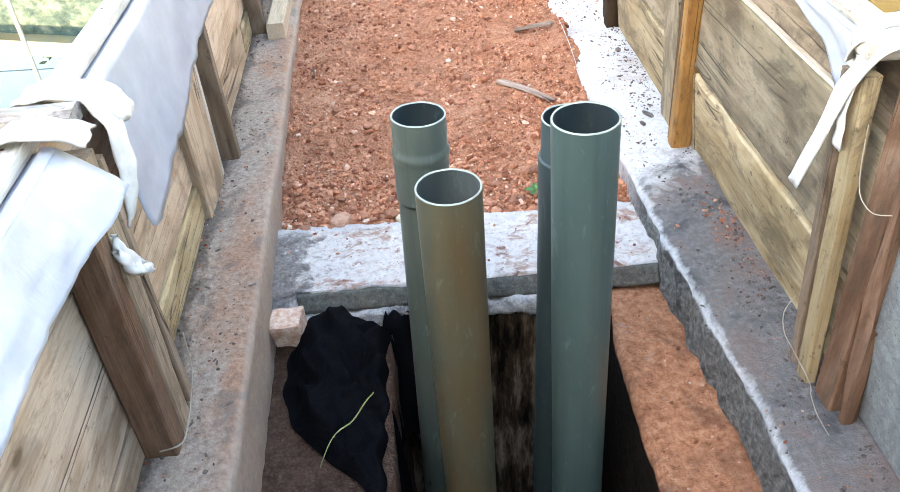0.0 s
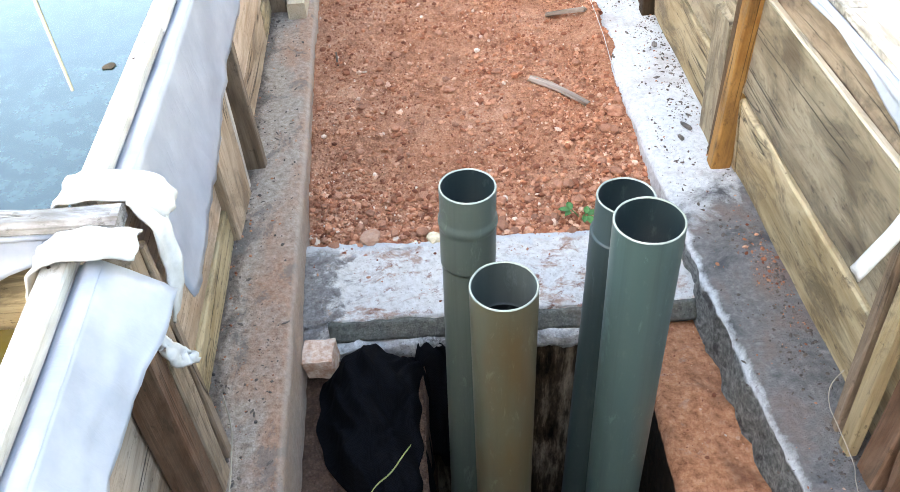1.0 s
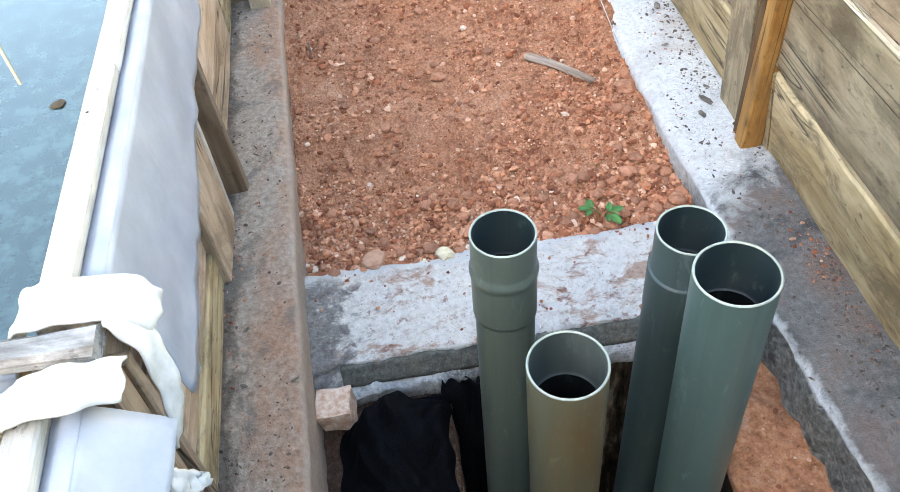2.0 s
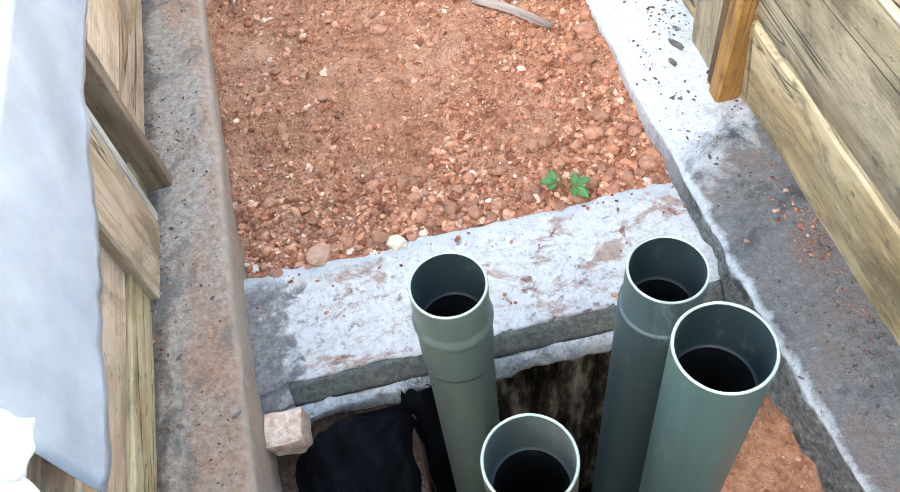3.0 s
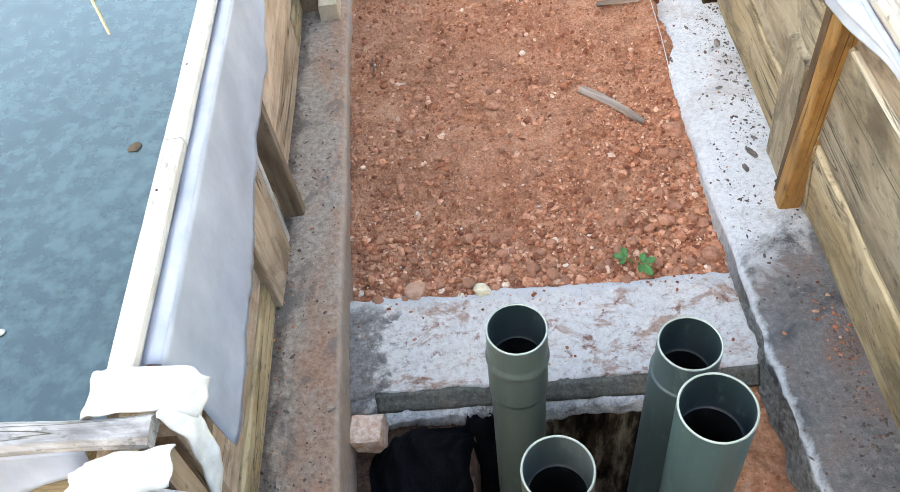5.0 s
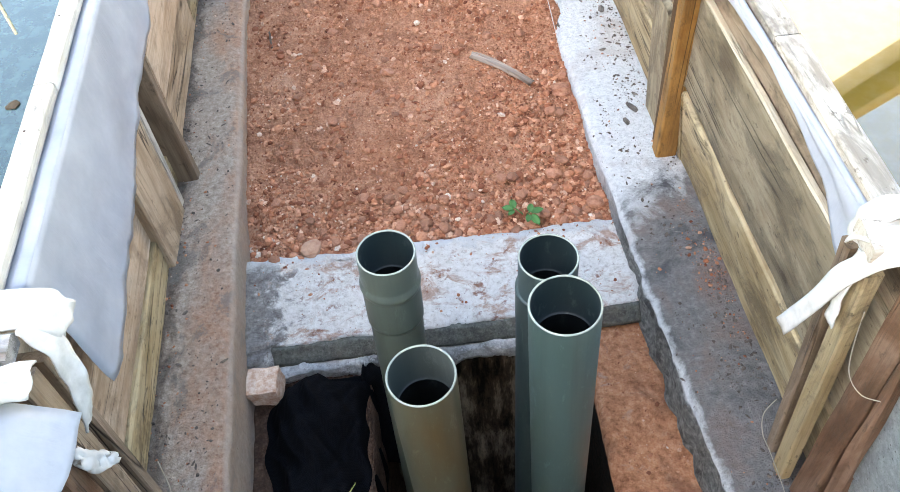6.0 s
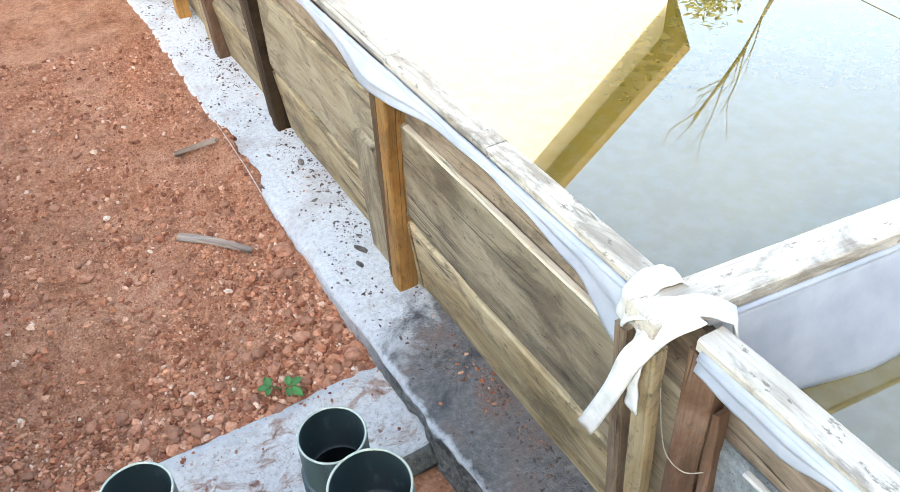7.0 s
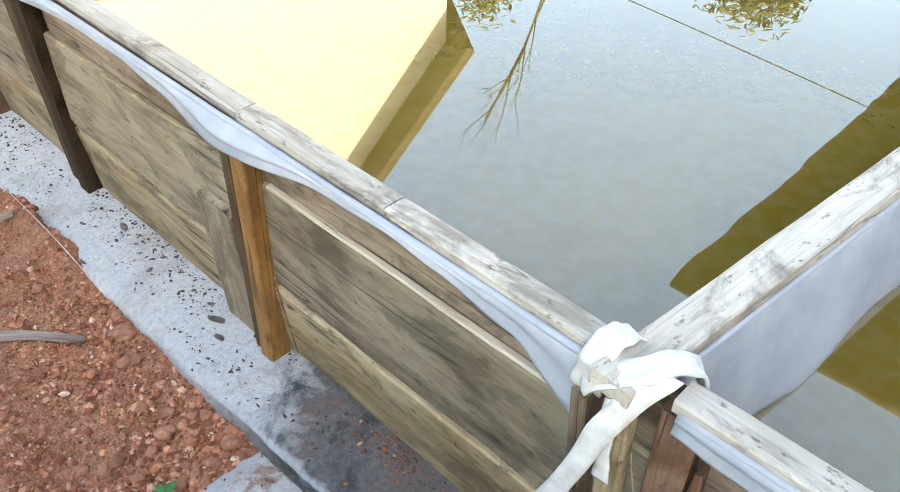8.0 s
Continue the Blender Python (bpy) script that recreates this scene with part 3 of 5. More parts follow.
def beam_material():
    k = Mat("stained_mortar")
    sep = k.t.nodes.new("ShaderNodeSeparateXYZ")
    k.link(k.coord, sep.inputs[0])
    fine = k.noise((65, 65, 65), 1.0, 8, 0.74, False)
    blot = k.noise((9, 13, 9), 1.0, 7, 0.72, False, 0.5)
    spot = k.noise((26, 26, 26), 1.0, 6, 0.7, False, 0.4)
    col = k.ramp(fine, (0.3, (0.50, 0.47, 0.43)), (0.46, (0.77, 0.745, 0.70)), (0.62, (0.87, 0.86, 0.83)))
    col = k.mix(k.ramp(blot, (0.52, 0.0), (0.60, 0.75)), col, k.ramp(fine, (0.35, (0.33, 0.15, 0.08)), (0.65, (0.55, 0.33, 0.22))))
    col = k.mix(k.math("MULTIPLY", k.ramp(spot, (0.56, 0.0), (0.64, 0.85)), k.ramp(blot, (0.42, 0.0), (0.52, 1.0))), col, (0.27, 0.10, 0.055))
    grey = k.math("ADD", k.math("MULTIPLY", k.math("SUBTRACT", -0.345, sep.outputs["X"]), 11.0), k.math("MULTIPLY", k.math("SUBTRACT", spot, 0.5), 4.0))
    col = k.mix(k.ramp(grey, (0.0, 0.0), (0.6, 0.92)), col, k.ramp(fine, (0.35, (0.13, 0.12, 0.115)), (0.65, (0.34, 0.325, 0.31))))
    crust = k.math("ADD", k.math("MULTIPLY", k.math("SUBTRACT", sep.outputs["Y"], 1.85), 30.0), k.math("MULTIPLY", k.math("SUBTRACT", spot, 0.5), 4.0))
    col = k.mix(k.ramp(crust, (0.0, 0.0), (0.6, 0.85)), col, (0.70, 0.715, 0.71))
    crumb = k.noise((120, 120, 120), 1.0, 6, 0.8, False)
    col = k.mix(k.ramp(crumb, (0.58, 0.0), (0.67, 0.7)), col, (0.16, 0.09, 0.062))
    k.bump(k.math("ADD", k.math("ADD", fine, crumb), k.math("ADD", spot, blot)), 1.0, 0.01)
    return k.set(col, 0.9, spec=0.2)


def kerb_shape(inner, sign, wav):
    def shape(p, q):
        # rounded, slightly broken inner edge
        d = (p.x - inner) * sign
        if p.z > -0.01:
            q.z -= 0.014 * max(0.0, 1 - d / 0.022) ** 2 + 0.004 * (noise.noise(Vector((p.x * 30, p.y * 30, 2))))
        if abs(d) < 0.01:
            q.x += wav * noise.noise(Vector((p.y * 6, 0, 5.5))) + wav * 0.6 * noise.noise(Vector((p.y * 25, 0, 7.5)))
        return q
    return shape


def kerb_right():
    bm = block_bm(14, 330, 8, (0.468, -1.2, -0.26), (0.69, 7.5, 0.0), 0.002, 20, 1, kerb_shape(0.468, 1, 0.006))
    for v in bm.verts:
        v.co.x += (kerb_edge(v.co.y) - 0.468) * smoothstep(0.62, 0.5, v.co.x)
        if v.co.x < 0.52 and v.co.z < -0.02 and v.co.y < 1.75:   # broken, crumbling side
            v.co.x += 0.016 * noise.noise(v.co * 17) + 0.008 * noise.noise(v.co * 45)
    return bm


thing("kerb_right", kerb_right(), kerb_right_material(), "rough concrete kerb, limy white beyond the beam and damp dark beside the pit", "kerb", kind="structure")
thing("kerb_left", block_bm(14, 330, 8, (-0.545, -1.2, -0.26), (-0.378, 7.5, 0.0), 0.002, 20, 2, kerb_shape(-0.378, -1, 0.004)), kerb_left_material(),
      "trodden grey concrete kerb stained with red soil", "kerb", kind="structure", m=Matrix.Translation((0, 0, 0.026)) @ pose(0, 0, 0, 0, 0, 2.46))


def beam_shape(p, q):
    if p.z > -0.09:
        q.z += 0.006 * noise.noise(Vector((p.x * 9, p.y * 9, 4))) - 0.006 * smoothstep(1.66, 1.63, p.y)
    if p.y > 1.86:
        q.y += 0.018 * noise.noise(Vector((p.x * 7, 0, 8))) + 0.006 * noise.noise(Vector((p.x * 30, 0, 8)))
    if p.y < 1.70:
        q.z -= 0.010 * max(0.0, noise.noise(Vector((p.x * 11, p.y * 11, 6)))) * (1 if p.z > -0.09 else 0)
    if p.y < 1.64:
        q.y -= 0.024 * smoothstep(-0.085, -0.128, p.z)
        q.y += 0.006 * noise.noise(Vector((p.x * 14, p.z * 9, 3)))
        if p.x < -0.36:
            q.y -= 0.02 * smoothstep(-0.36, -0.44, p.x) * (1 if p.z < -0.1 else 0.3)
    if p.x > 0.47 and p.y < 1.68:
        q.y += 0.03
    return q


beam = base("concrete_beam", (0, 1.75, -0.2), "mortared concrete cross beam with white crust and soil stains", "beam", kind="structure")
part("slab", block_bm(150, 40, 6, (-0.468, 1.632, -0.128), (0.482, 1.885, -0.078), 0.004, 26, 3, beam_shape), beam_material(), beam)
part("front_edge", block_bm(80, 3, 4, (-0.39, 1.622, -0.126), (0.462, 1.64, -0.090), 0.003, 25, 5, lambda p, q: Vector((q.x, q.y - 0.022 * smoothstep(-0.09, -0.126, p.z), q.z))), CONC_EDGE, beam, "dark grey mortar front edge")
part("lower_lip", block_bm(120, 10, 4, (-0.468, 1.582, -0.168), (0.33, 1.88, -0.129), 0.012, 20, 7), CONC_WHITE, beam, "crumbly white mortar lip")


def pit_material():
    k = Mat("streaked_pit_wall")
    s = k.noise((22, 22, 4), 1.0, 6, 0.7, False)
    f = k.noise((60, 60, 60), 1.0, 5, 0.6, False)
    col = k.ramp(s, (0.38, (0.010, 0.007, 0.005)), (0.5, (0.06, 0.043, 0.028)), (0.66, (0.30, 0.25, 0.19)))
    k.bump(k.math("ADD", s, f), 0.7, 0.006)
    return k.set(col, 0.85, spec=0.05)


PITWALL = pit_material()
pit = base("wall_pit", (0.07, 1.0, -1.1), "walls of the drain pit, mostly coloured near black for its shade", "pit", kind="structure")
part("back_wall", block_bm(40, 3, 24, (-0.47, 1.618, -1.1), (0.482, 1.88, -0.160), 0.007, 12, 11), PITWALL, pit, "streaked tan and black back wall of the pit")


def ledge_shape(p, q):
    if p.x < 0.33:
        q.x += 0.03 * smoothstep(1.40, 1.64, p.y) + 0.008 * noise.noise(Vector((p.y * 9, p.z * 5, 1)))
    if p.z > -0.15:
        q.z += 0.006 * noise.noise(Vector((p.x * 12, p.y * 12, 1))) - (0.012 if p.x < 0.325 else 0)
    return q


def ledge_material():
    """Orange clay on top; the side that faces the pit is coloured black for its shade."""
    k = Mat("clay_ledge")
    sep = k.t.nodes.new("ShaderNodeSeparateXYZ")
    k.link(k.coord, sep.inputs[0])
    fine = k.noise((60, 60, 60), 1.0, 8, 0.72, False)
    wide = k.noise((9, 9, 9), 1.0, 6, 0.65, False, 0.5)
    col = k.ramp(fine, (0.32, (0.25, 0.10, 0.052)), (0.5, (0.50, 0.225, 0.118)), (0.7, (0.66, 0.37, 0.23)))
    col = k.mix(k.ramp(wide, (0.5, 0.0), (0.65, 0.7)), col, (0.20, 0.095, 0.058))
    col = k.mix(k.ramp(wide, (0.3, 0.5), (0.4, 0.0)), col, (0.4, 0.38, 0.36))
    # pit shade painted in: near black below the ledge's top edge
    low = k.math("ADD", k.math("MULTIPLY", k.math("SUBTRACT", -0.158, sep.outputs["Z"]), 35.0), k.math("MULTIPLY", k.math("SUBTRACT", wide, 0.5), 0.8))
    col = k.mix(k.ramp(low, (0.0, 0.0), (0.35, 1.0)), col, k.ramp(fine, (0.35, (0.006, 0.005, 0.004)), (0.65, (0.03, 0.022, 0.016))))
    crumb = k.noise((130, 130, 130), 1.0, 5, 0.75, False)
    col = k.mix(k.ramp(crumb, (0.58, 0.0), (0.67, 0.6)), col, (0.12, 0.05, 0.03))
    k.bump(k.math("ADD", fine, k.math("ADD", crumb, wide)), 1.0, 0.009)
    return k.set(col, 0.9, spec=0.1)


part("right_side", block_bm(14, 130, 20, (0.318, -1.2, -1.1), (0.50, 1.655, -0.138), 0.003, 22, 13, ledge_shape), ledge_material(), pit, "orange clay ledge, its pit side coloured black for shade")
part("left_side", block_bm(18, 110, 12, (-0.50, -1.2, -1.1), (-0.175, 1.665, -0.165), 0.008, 12, 17), CLAY_DAMP, pit, "muddy clay ledge")
# unseen block added on the camera's side to keep sky light out of the pit
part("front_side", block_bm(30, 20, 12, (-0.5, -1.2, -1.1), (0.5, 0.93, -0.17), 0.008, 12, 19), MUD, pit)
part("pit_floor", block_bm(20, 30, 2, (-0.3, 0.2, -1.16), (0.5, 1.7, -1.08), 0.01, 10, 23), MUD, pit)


# ---- pond walls ----
wall_r = base("wall_right", (0.64, 2, 0), "plank wall of the pond on the limy kerb", "wall", kind="structure")
for n, (y0, y1) in enumerate([(-1.2, 1.09), (1.09, 1.98), (1.98, 2.83), (2.83, 4.6), (4.6, 7.4)]):
    edges = ((0.0, 0.221), (0.234, 0.489), (0.487, 0.606)) if n else ((0.0, 0.20), (0.204, 0.458), (0.464, 0.606))
    mats = (WOOD_TAN, WOOD_GREY, WOOD_UPPER)
    if n == 0:
        mats = (CONC_BOARD, CONC_BOARD, WOOD_UMBER)
    for r, (z0, z1) in enumerate(edges):
        x = (0.633, 0.616, 0.624)[r] + (0.002 if n % 2 else 0.0)
        lean = (-0.13, -0.02, -0.02)[r]   # the bottom plank is kicked out at its foot
        bar("plank", (x + 0.012, y0 + 0.002, (z0 + z1) / 2), (x + 0.012, y1 - 0.002, (z0 + z1) / 2), 0.024, z1 - z0, mats[r], wall_r, side=(lean, 0, 1), bevel=0.005, rough=0.0055, ragged=0.006)
# the raised pale arris on the middle plank, where the upper plank is set back
bar("batten", (0.6195, 1.24, 0.4915), (0.6195, 1.95, 0.4915), 0.014, 0.008, WOOD_NEW, wall_r)
bar("batten", (0.6175, 2.03, 0.4905), (0.6175, 2.76, 0.4905), 0.012, 0.005, WOOD_TAN, wall_r)
bar("batten", (0.6155, 0.1, 0.4615), (0.6155, 1.02, 0.4615), 0.012, 0.008, WOOD_PALE, wall_r)
for y0, y1, x0, x1 in ((-1.2, 1.125, 0.622, 0.618), (1.235, 1.62, 0.622, 0.626), (1.622, 2.0, 0.626, 0.630), (2.002, 3.2, 0.630, 0.650), (3.202, 7.4, 0.650, 0.660)):
    bar("rail", (x0, y0, 0.617), (x1, y1, 0.617), 0.044, 0.022, WOOD_WORN, wall_r, bevel=0.003, label="pale timber rail capping the wall")

wall_l = base("wall_left", (-0.62, 2, 0.03), "plank wall of the green pond on the trodden kerb", "wall", kind="structure")
for n, (y0, y1) in enumerate([(-1.2, 1.16), (1.16, 2.23), (2.23, 2.80), (2.80, 4.4), (4.4, 7.4)]):
    edges = ((0.025, 0.12), (0.124, 0.36), (0.364, 0.592)) if n % 2 else ((0.025, 0.10), (0.104, 0.385), (0.389, 0.592))
    if n == 2:
        edges = ((0.025, 0.176), (0.182, 0.40), (0.404, 0.592))
    mats = (WOOD_TAN, WOOD_PINK, WOOD_PINK) if n % 2 else (WOOD_BOARD, WOOD_PINK, WOOD_BOARD)
    for r, (z0, z1) in enumerate(edges):
        x = -0.552 + (0.008 if r == 0 else 0.016 if n == 2 else 0.0)   # the planks beyond the edgewise post stand proud
        bar("plank", left(x, y0 + 0.002, (z0 + z1) / 2), left(x, y1 - 0.002, (z0 + z1) / 2), 0.024, z1 - z0, mats[r], wall_l, bevel=0.004, rough=0.004, ragged=0.006)
for y0, y1 in ((-1.2, 1.155), (1.235, 1.74), (1.743, 4.0), (4.003, 7.4)):
    bar("rail", left(-0.5435, y0, 0.608), left(-0.5435, y1, 0.608), 0.036, 0.024, WOOD_PALE, wall_l, bevel=0.003, label="pale timber rail capping the wall")

# cross walls between the ponds
wall_cr = base("wall_cross_right", (1.0, 1.1, 0), "cross wall between the two brown ponds", "wall", kind="structure")
bar("rail", (0.56, 1.190, 0.625), (2.6, 0.98, 0.625), 0.060, 0.026, WOOD_WORN, wall_cr, bevel=0.003, label="worn pale timber rail with a groove")
bar("rail", (2.602, 0.98, 0.625), (4.2, 0.82, 0.625), 0.060, 0.026, WOOD_WORN, wall_cr, bevel=0.003)
for z0, z1 in ((0.0, 0.3), (0.305, 0.608)):
    bar("plank", (0.67, 1.19, (z0 + z1) / 2), (4.2, 0.83, (z0 + z1) / 2), 0.03, z1 - z0, WOOD_GREY, wall_cr)
wall_cl = base("wall_cross_left", (-1.0, 1.2, 0), "cross wall between the two green ponds", "wall", kind="structure")
bar("rail", (-0.53, 1.190, 0.620), (-2.2, 1.215, 0.620), 0.040, 0.024, WOOD_WET, wall_cl, bevel=0.006, rough=0.004, label="wet worn timber rail")
bar("rail", (-2.202, 1.215, 0.622), (-4.2, 1.23, 0.622), 0.040, 0.034, WOOD_GREY, wall_cl, bevel=0.006)
for z0, z1 in ((0.0, 0.3), (0.305, 0.600)):
    bar("plank", (-0.64, 1.205, (z0 + z1) / 2), (-4.2, 1.23, (z0 + z1) / 2), 0.03, z1 - z0, WOOD_TAN, wall_cl)

# far sides of the ponds
for name, sx, mat in (("wall_far_right", 1, WOOD_GREY), ("wall_far_left", -1, WOOD_TAN)):
    w = base(name, (sx * 4.2, 2, 0), "plank wall closing the far side of the pond", "wall", kind="structure")
    for z0, z1 in ((-0.1, 0.29), (0.294, 0.6)):
        bar("plank", (sx * 4.22, -1.2, (z0 + z1) / 2), (sx * 4.22, 7.4, (z0 + z1) / 2), 0.03, z1 - z0, mat, w, seg=20)
        bar("plank", (sx * 0.72, 7.44, (z0 + z1) / 2), (sx * 4.2, 7.44, (z0 + z1) / 2), 0.03, z1 - z0, mat, w, seg=20)
        bar("plank", (sx * 0.68, -1.24, (z0 + z1) / 2), (sx * 4.2, -1.24, (z0 + z1) / 2), 0.03, z1 - z0, mat, w, seg=20)
w = base("wall_channel_end", (0, 7.5, 0), "plank wall closing the end of the channel", "wall", kind="structure")
for z0, z1 in ((-0.2, 0.29), (0.294, 0.6)):
    bar("plank", (-0.85, 7.52, (z0 + z1) / 2), (0.8, 7.52, (z0 + z1) / 2), 0.03, z1 - z0, WOOD_GREY, w, seg=20)


def water(name, corners, z, mat, label):
    bm = bmesh.new()
    lo = [bm.verts.new((x, y, -0.09)) for x, y in corners]
    hi = [bm.verts.new((x, y, z)) for x, y in corners]
    bm.faces.new(hi)
    bm.faces.new(list(reversed(lo)))
    for i in range(4):
        j = (i + 1) % 4
        bm.faces.new((lo[i], lo[j], hi[j], hi[i]))
    return thing(name, bm, mat, label, "water", kind="structure", smooth=False)


WATER = 0.43
water("water_left_far", [(-0.64, 1.23), (-0.90, 7.42), (-4.2, 7.42), (-4.2, 1.25)], WATER, WATER_GREEN, "still green pond water reflecting the sky")
water("water_left_near", [(-0.53, -1.2), (-0.62, 1.18), (-4.2, 1.21), (-4.2, -1.2)], WATER, WATER_BROWN, "murky brown pond water beside the cross wall")
water("water_right_far", [(0.672, 1.215), (4.2, 0.86), (4.2, 7.42), (0.672, 7.42)], WATER, WATER_BROWN, "murky brown pond water reflecting a house and trees")
water("water_right_near", [(0.672, -1.2), (4.2, -1.2), (4.2, 0.80), (0.672, 1.165)], WATER, WATER_BROWN, "murky brown pond water below the white liner")

# ---- plastic liner folded over the walls ----
def hang(y, table):
    for (a, za), (b, zb) in zip(table, table[1:]):
        if a <= y <= b:
            return za + (zb - za) * smoothstep(a, b, y)
    return table[-1][1]


def liner_left(name, y0, y1, table, flare, label, corner=0.0):
    n = max(20, int((y1 - y0) / 0.02))

    def fn(u, v):
        y = y0 + (y1 - y0) * u
        zb = hang(y, table)
        wob = noise.noise(Vector((y * 5, v * 1.5, 1.1)))
        s = max(0.0, (v - 0.25) / 0.75)
        if v < 0.25:
            # tucked under the rail, then rounded over the plank's top edge
            q = v / 0.25
            x = -0.528 + 0.034 * q
            z = 0.596 + 0.010 * smoothstep(0.15, 0.5, q) - 0.004 * q * q + 0.002 * noise.noise(Vector((y * 12, 0, 5)))
        else:
            x = -0.494 + (flare + 2.2 * corner * smoothstep(0.93, 1.0, u)) * s + 0.012 * wob * s + 0.008 * noise.noise(Vector((y * 14, v * 4, 3))) * s
            x += 0.004 * noise.noise(Vector((y * 34, v * 9, 7))) * s
            z = 0.602 - (0.602 - zb) * s
        y += corner * s * smoothstep(0.9, 1.0, u) + 0.006 * wob * v
        return left(x, y, z)

    ob = base(name, left(-0.5, (y0 + y1) / 2, 0.6), label, "plastic sheet", group="pond liner")
    sheet("folded_edge", n, 6, lambda u, v: fn(u, v * 0.25), FILM, "", "", parent=ob)
    sheet("hanging_sheet", n, 16, lambda u, v: fn(u, 0.25 + 0.75 * v), FILM, "", "", parent=ob)
    return ob


liner_left("plastic_liner", 1.30, 4.4, [(1.2, 0.40), (1.36, 0.33), (1.55, 0.365), (2.15, 0.43), (2.4, 0.50), (2.7, 0.44), (4.4, 0.42)], 0.022, "translucent white plastic liner hanging over the plank wall")
liner_left("plastic_liner", 4.4, 7.3, [(4.4, 0.42), (7.3, 0.40)], 0.02, "translucent white plastic liner hanging over the plank wall")
liner_left("plastic_liner", -1.2, 1.125, [(-1.2, 0.505), (0.6, 0.515), (0.95, 0.512), (1.07, 0.518), (1.13, 0.53)], 0.040, "creased white plastic liner with a loose torn corner", 0.018)


def liner_right(name, y0, y1, table, flare, label):
    n = max(16, int((y1 - y0) / 0.02))

    def fn(u, v):
        y = y0 + (y1 - y0) * u
        zb = hang(y, table)
        rail = 0.596 + 0.006 * smoothstep(1.6, 3.2, y)
        rail -= (0.027 * math.exp(-((y - 1.99) / 0.12) ** 2) + 0.024 * math.exp(-((y - 2.86) / 0.13) ** 2)) * min(1.0, v * 3)
        wob = noise.noise(Vector((y * 6, v * 1.5, 6.1)))
        x = rail - 0.006 * math.sin(math.pi * min(1.0, v * 2)) - flare * v + 0.006 * wob * v
        z = 0.612 - (0.612 - zb) * v
        return Vector((x, y, z))

    ob = base(name, (0.6, (y0 + y1) / 2, 0.6), label, "plastic sheet", group="pond liner")
    sheet("hanging_sheet", n, 10, fn, FILM, "", "", parent=ob)
    # the rolled edge below the rail
    roll = [Vector((0.597 + 0.006 * smoothstep(1.6, 3.2, y) + 0.0015 * noise.noise(Vector((y * 9, 2, 2))), y, 0.6095)) for y in (y0 + (y1 - y0) * i / n for i in range(n + 1))]
    part("rolled_edge", tube_bm(roll, 0.0062, 8), FILM, ob)
    return ob


liner_right("plastic_liner", 1.235, 3.3, [(1.2, 0.44), (1.25, 0.50), (1.36, 0.568), (1.5, 0.590), (1.60, 0.600), (1.76, 0.588), (1.94, 0.572), (2.13, 0.553), (2.26, 0.574), (2.40, 0.592), (2.7, 0.588), (3.3, 0.57)], 0.004, "strip of white plastic liner showing below the rail")
liner_right("plastic_liner", 3.3, 7.3, [(3.3, 0.55), (7.3, 0.5)], 0.004, "strip of white plastic liner showing below the rail")
liner_right("plastic_liner", -1.2, 1.115, [(-1.2, 0.583), (0.7, 0.588), (0.90, 0.592), (0.98, 0.566), (1.05, 0.570), (1.115, 0.583)], 0.006, "torn white plastic liner showing below the rail")


def cross_liner_right(u, v):
    x = 0.64 + 3.4 * u
    wob = noise.noise(Vector((x * 3, v * 1.2, 2.2)))
    y = 1.150 - 0.103 * (x - 0.64) - 0.055 * v - 0.02 * wob * v + 0.05 * max(0.0, 1 - u * 12) * v
    return Vector((x, y, 0.610 - 0.185 * v))


def cross_liner(fn, nu, nv, label):
    """The sheet that hangs from a cross rail, with its rolled upper edge."""
    ob = base("plastic_liner", fn(0.5, 0.0), label, "plastic sheet", group="pond liner")
    sheet("hanging_sheet", nu, nv, fn, FILM, "", "", parent=ob)
    part("rolled_edge", tube_bm([fn(i / nu, 0.0) for i in range(nu + 1)], 0.005, 8), FILM, ob)


cross_liner(cross_liner_right, 110, 12, "white plastic liner sloping from the cross rail into the water")


def cross_liner_left(u, v):
    x = -0.62 - 3.3 * u
    wob = noise.noise(Vector((x * 4, v, 9.2)))
    y = 1.176 - 0.02 * v + 0.012 * wob * v
    return Vector((x, y, 0.606 - (0.03 + 0.15 * smoothstep(0.0, 0.1, u)) * v))


cross_liner(cross_liner_left, 90, 8, "white plastic liner hanging from the wet cross rail")

# ---- posts and stakes ----
def post(p0, p1, w, h, mat, label, side=(1, 0, 0), group="wall posts", **kw):
    return lone_bar("wooden_post", p0, p1, w, h, mat, label, "post", side, group, bevel=0.003, rough=0.002, **kw)


orange_post = post((0.617, 2.022, -0.012), (0.606, 1.982, 0.572), 0.042, 0.05, WOOD_ORANGE, "orange-brown squared timber post with nail holes against the plank wall")
post((0.621, 2.060, -0.01), (0.606, 2.030, 0.572), 0.030, 0.04, WOOD_DARK, "dark stained batten beside the orange post", ragged=0.01)
post((0.630, 2.148, -0.01), (0.606, 2.135, 0.362), 0.115, 0.024, WOOD_GREY, "short weathered board nailed beside the post", ragged=0.02)
post((0.632, 2.892, -0.012), (0.606, 2.855, 0.6), 0.050, 0.05, WOOD_BLACK, "nearly black weathered post with flaking bark", ragged=0.01)
post((0.634, 2.955, -0.01), (0.604, 2.945, 0.6), 0.055, 0.03, WOOD_DARK, "dark brown batten beside the black post")
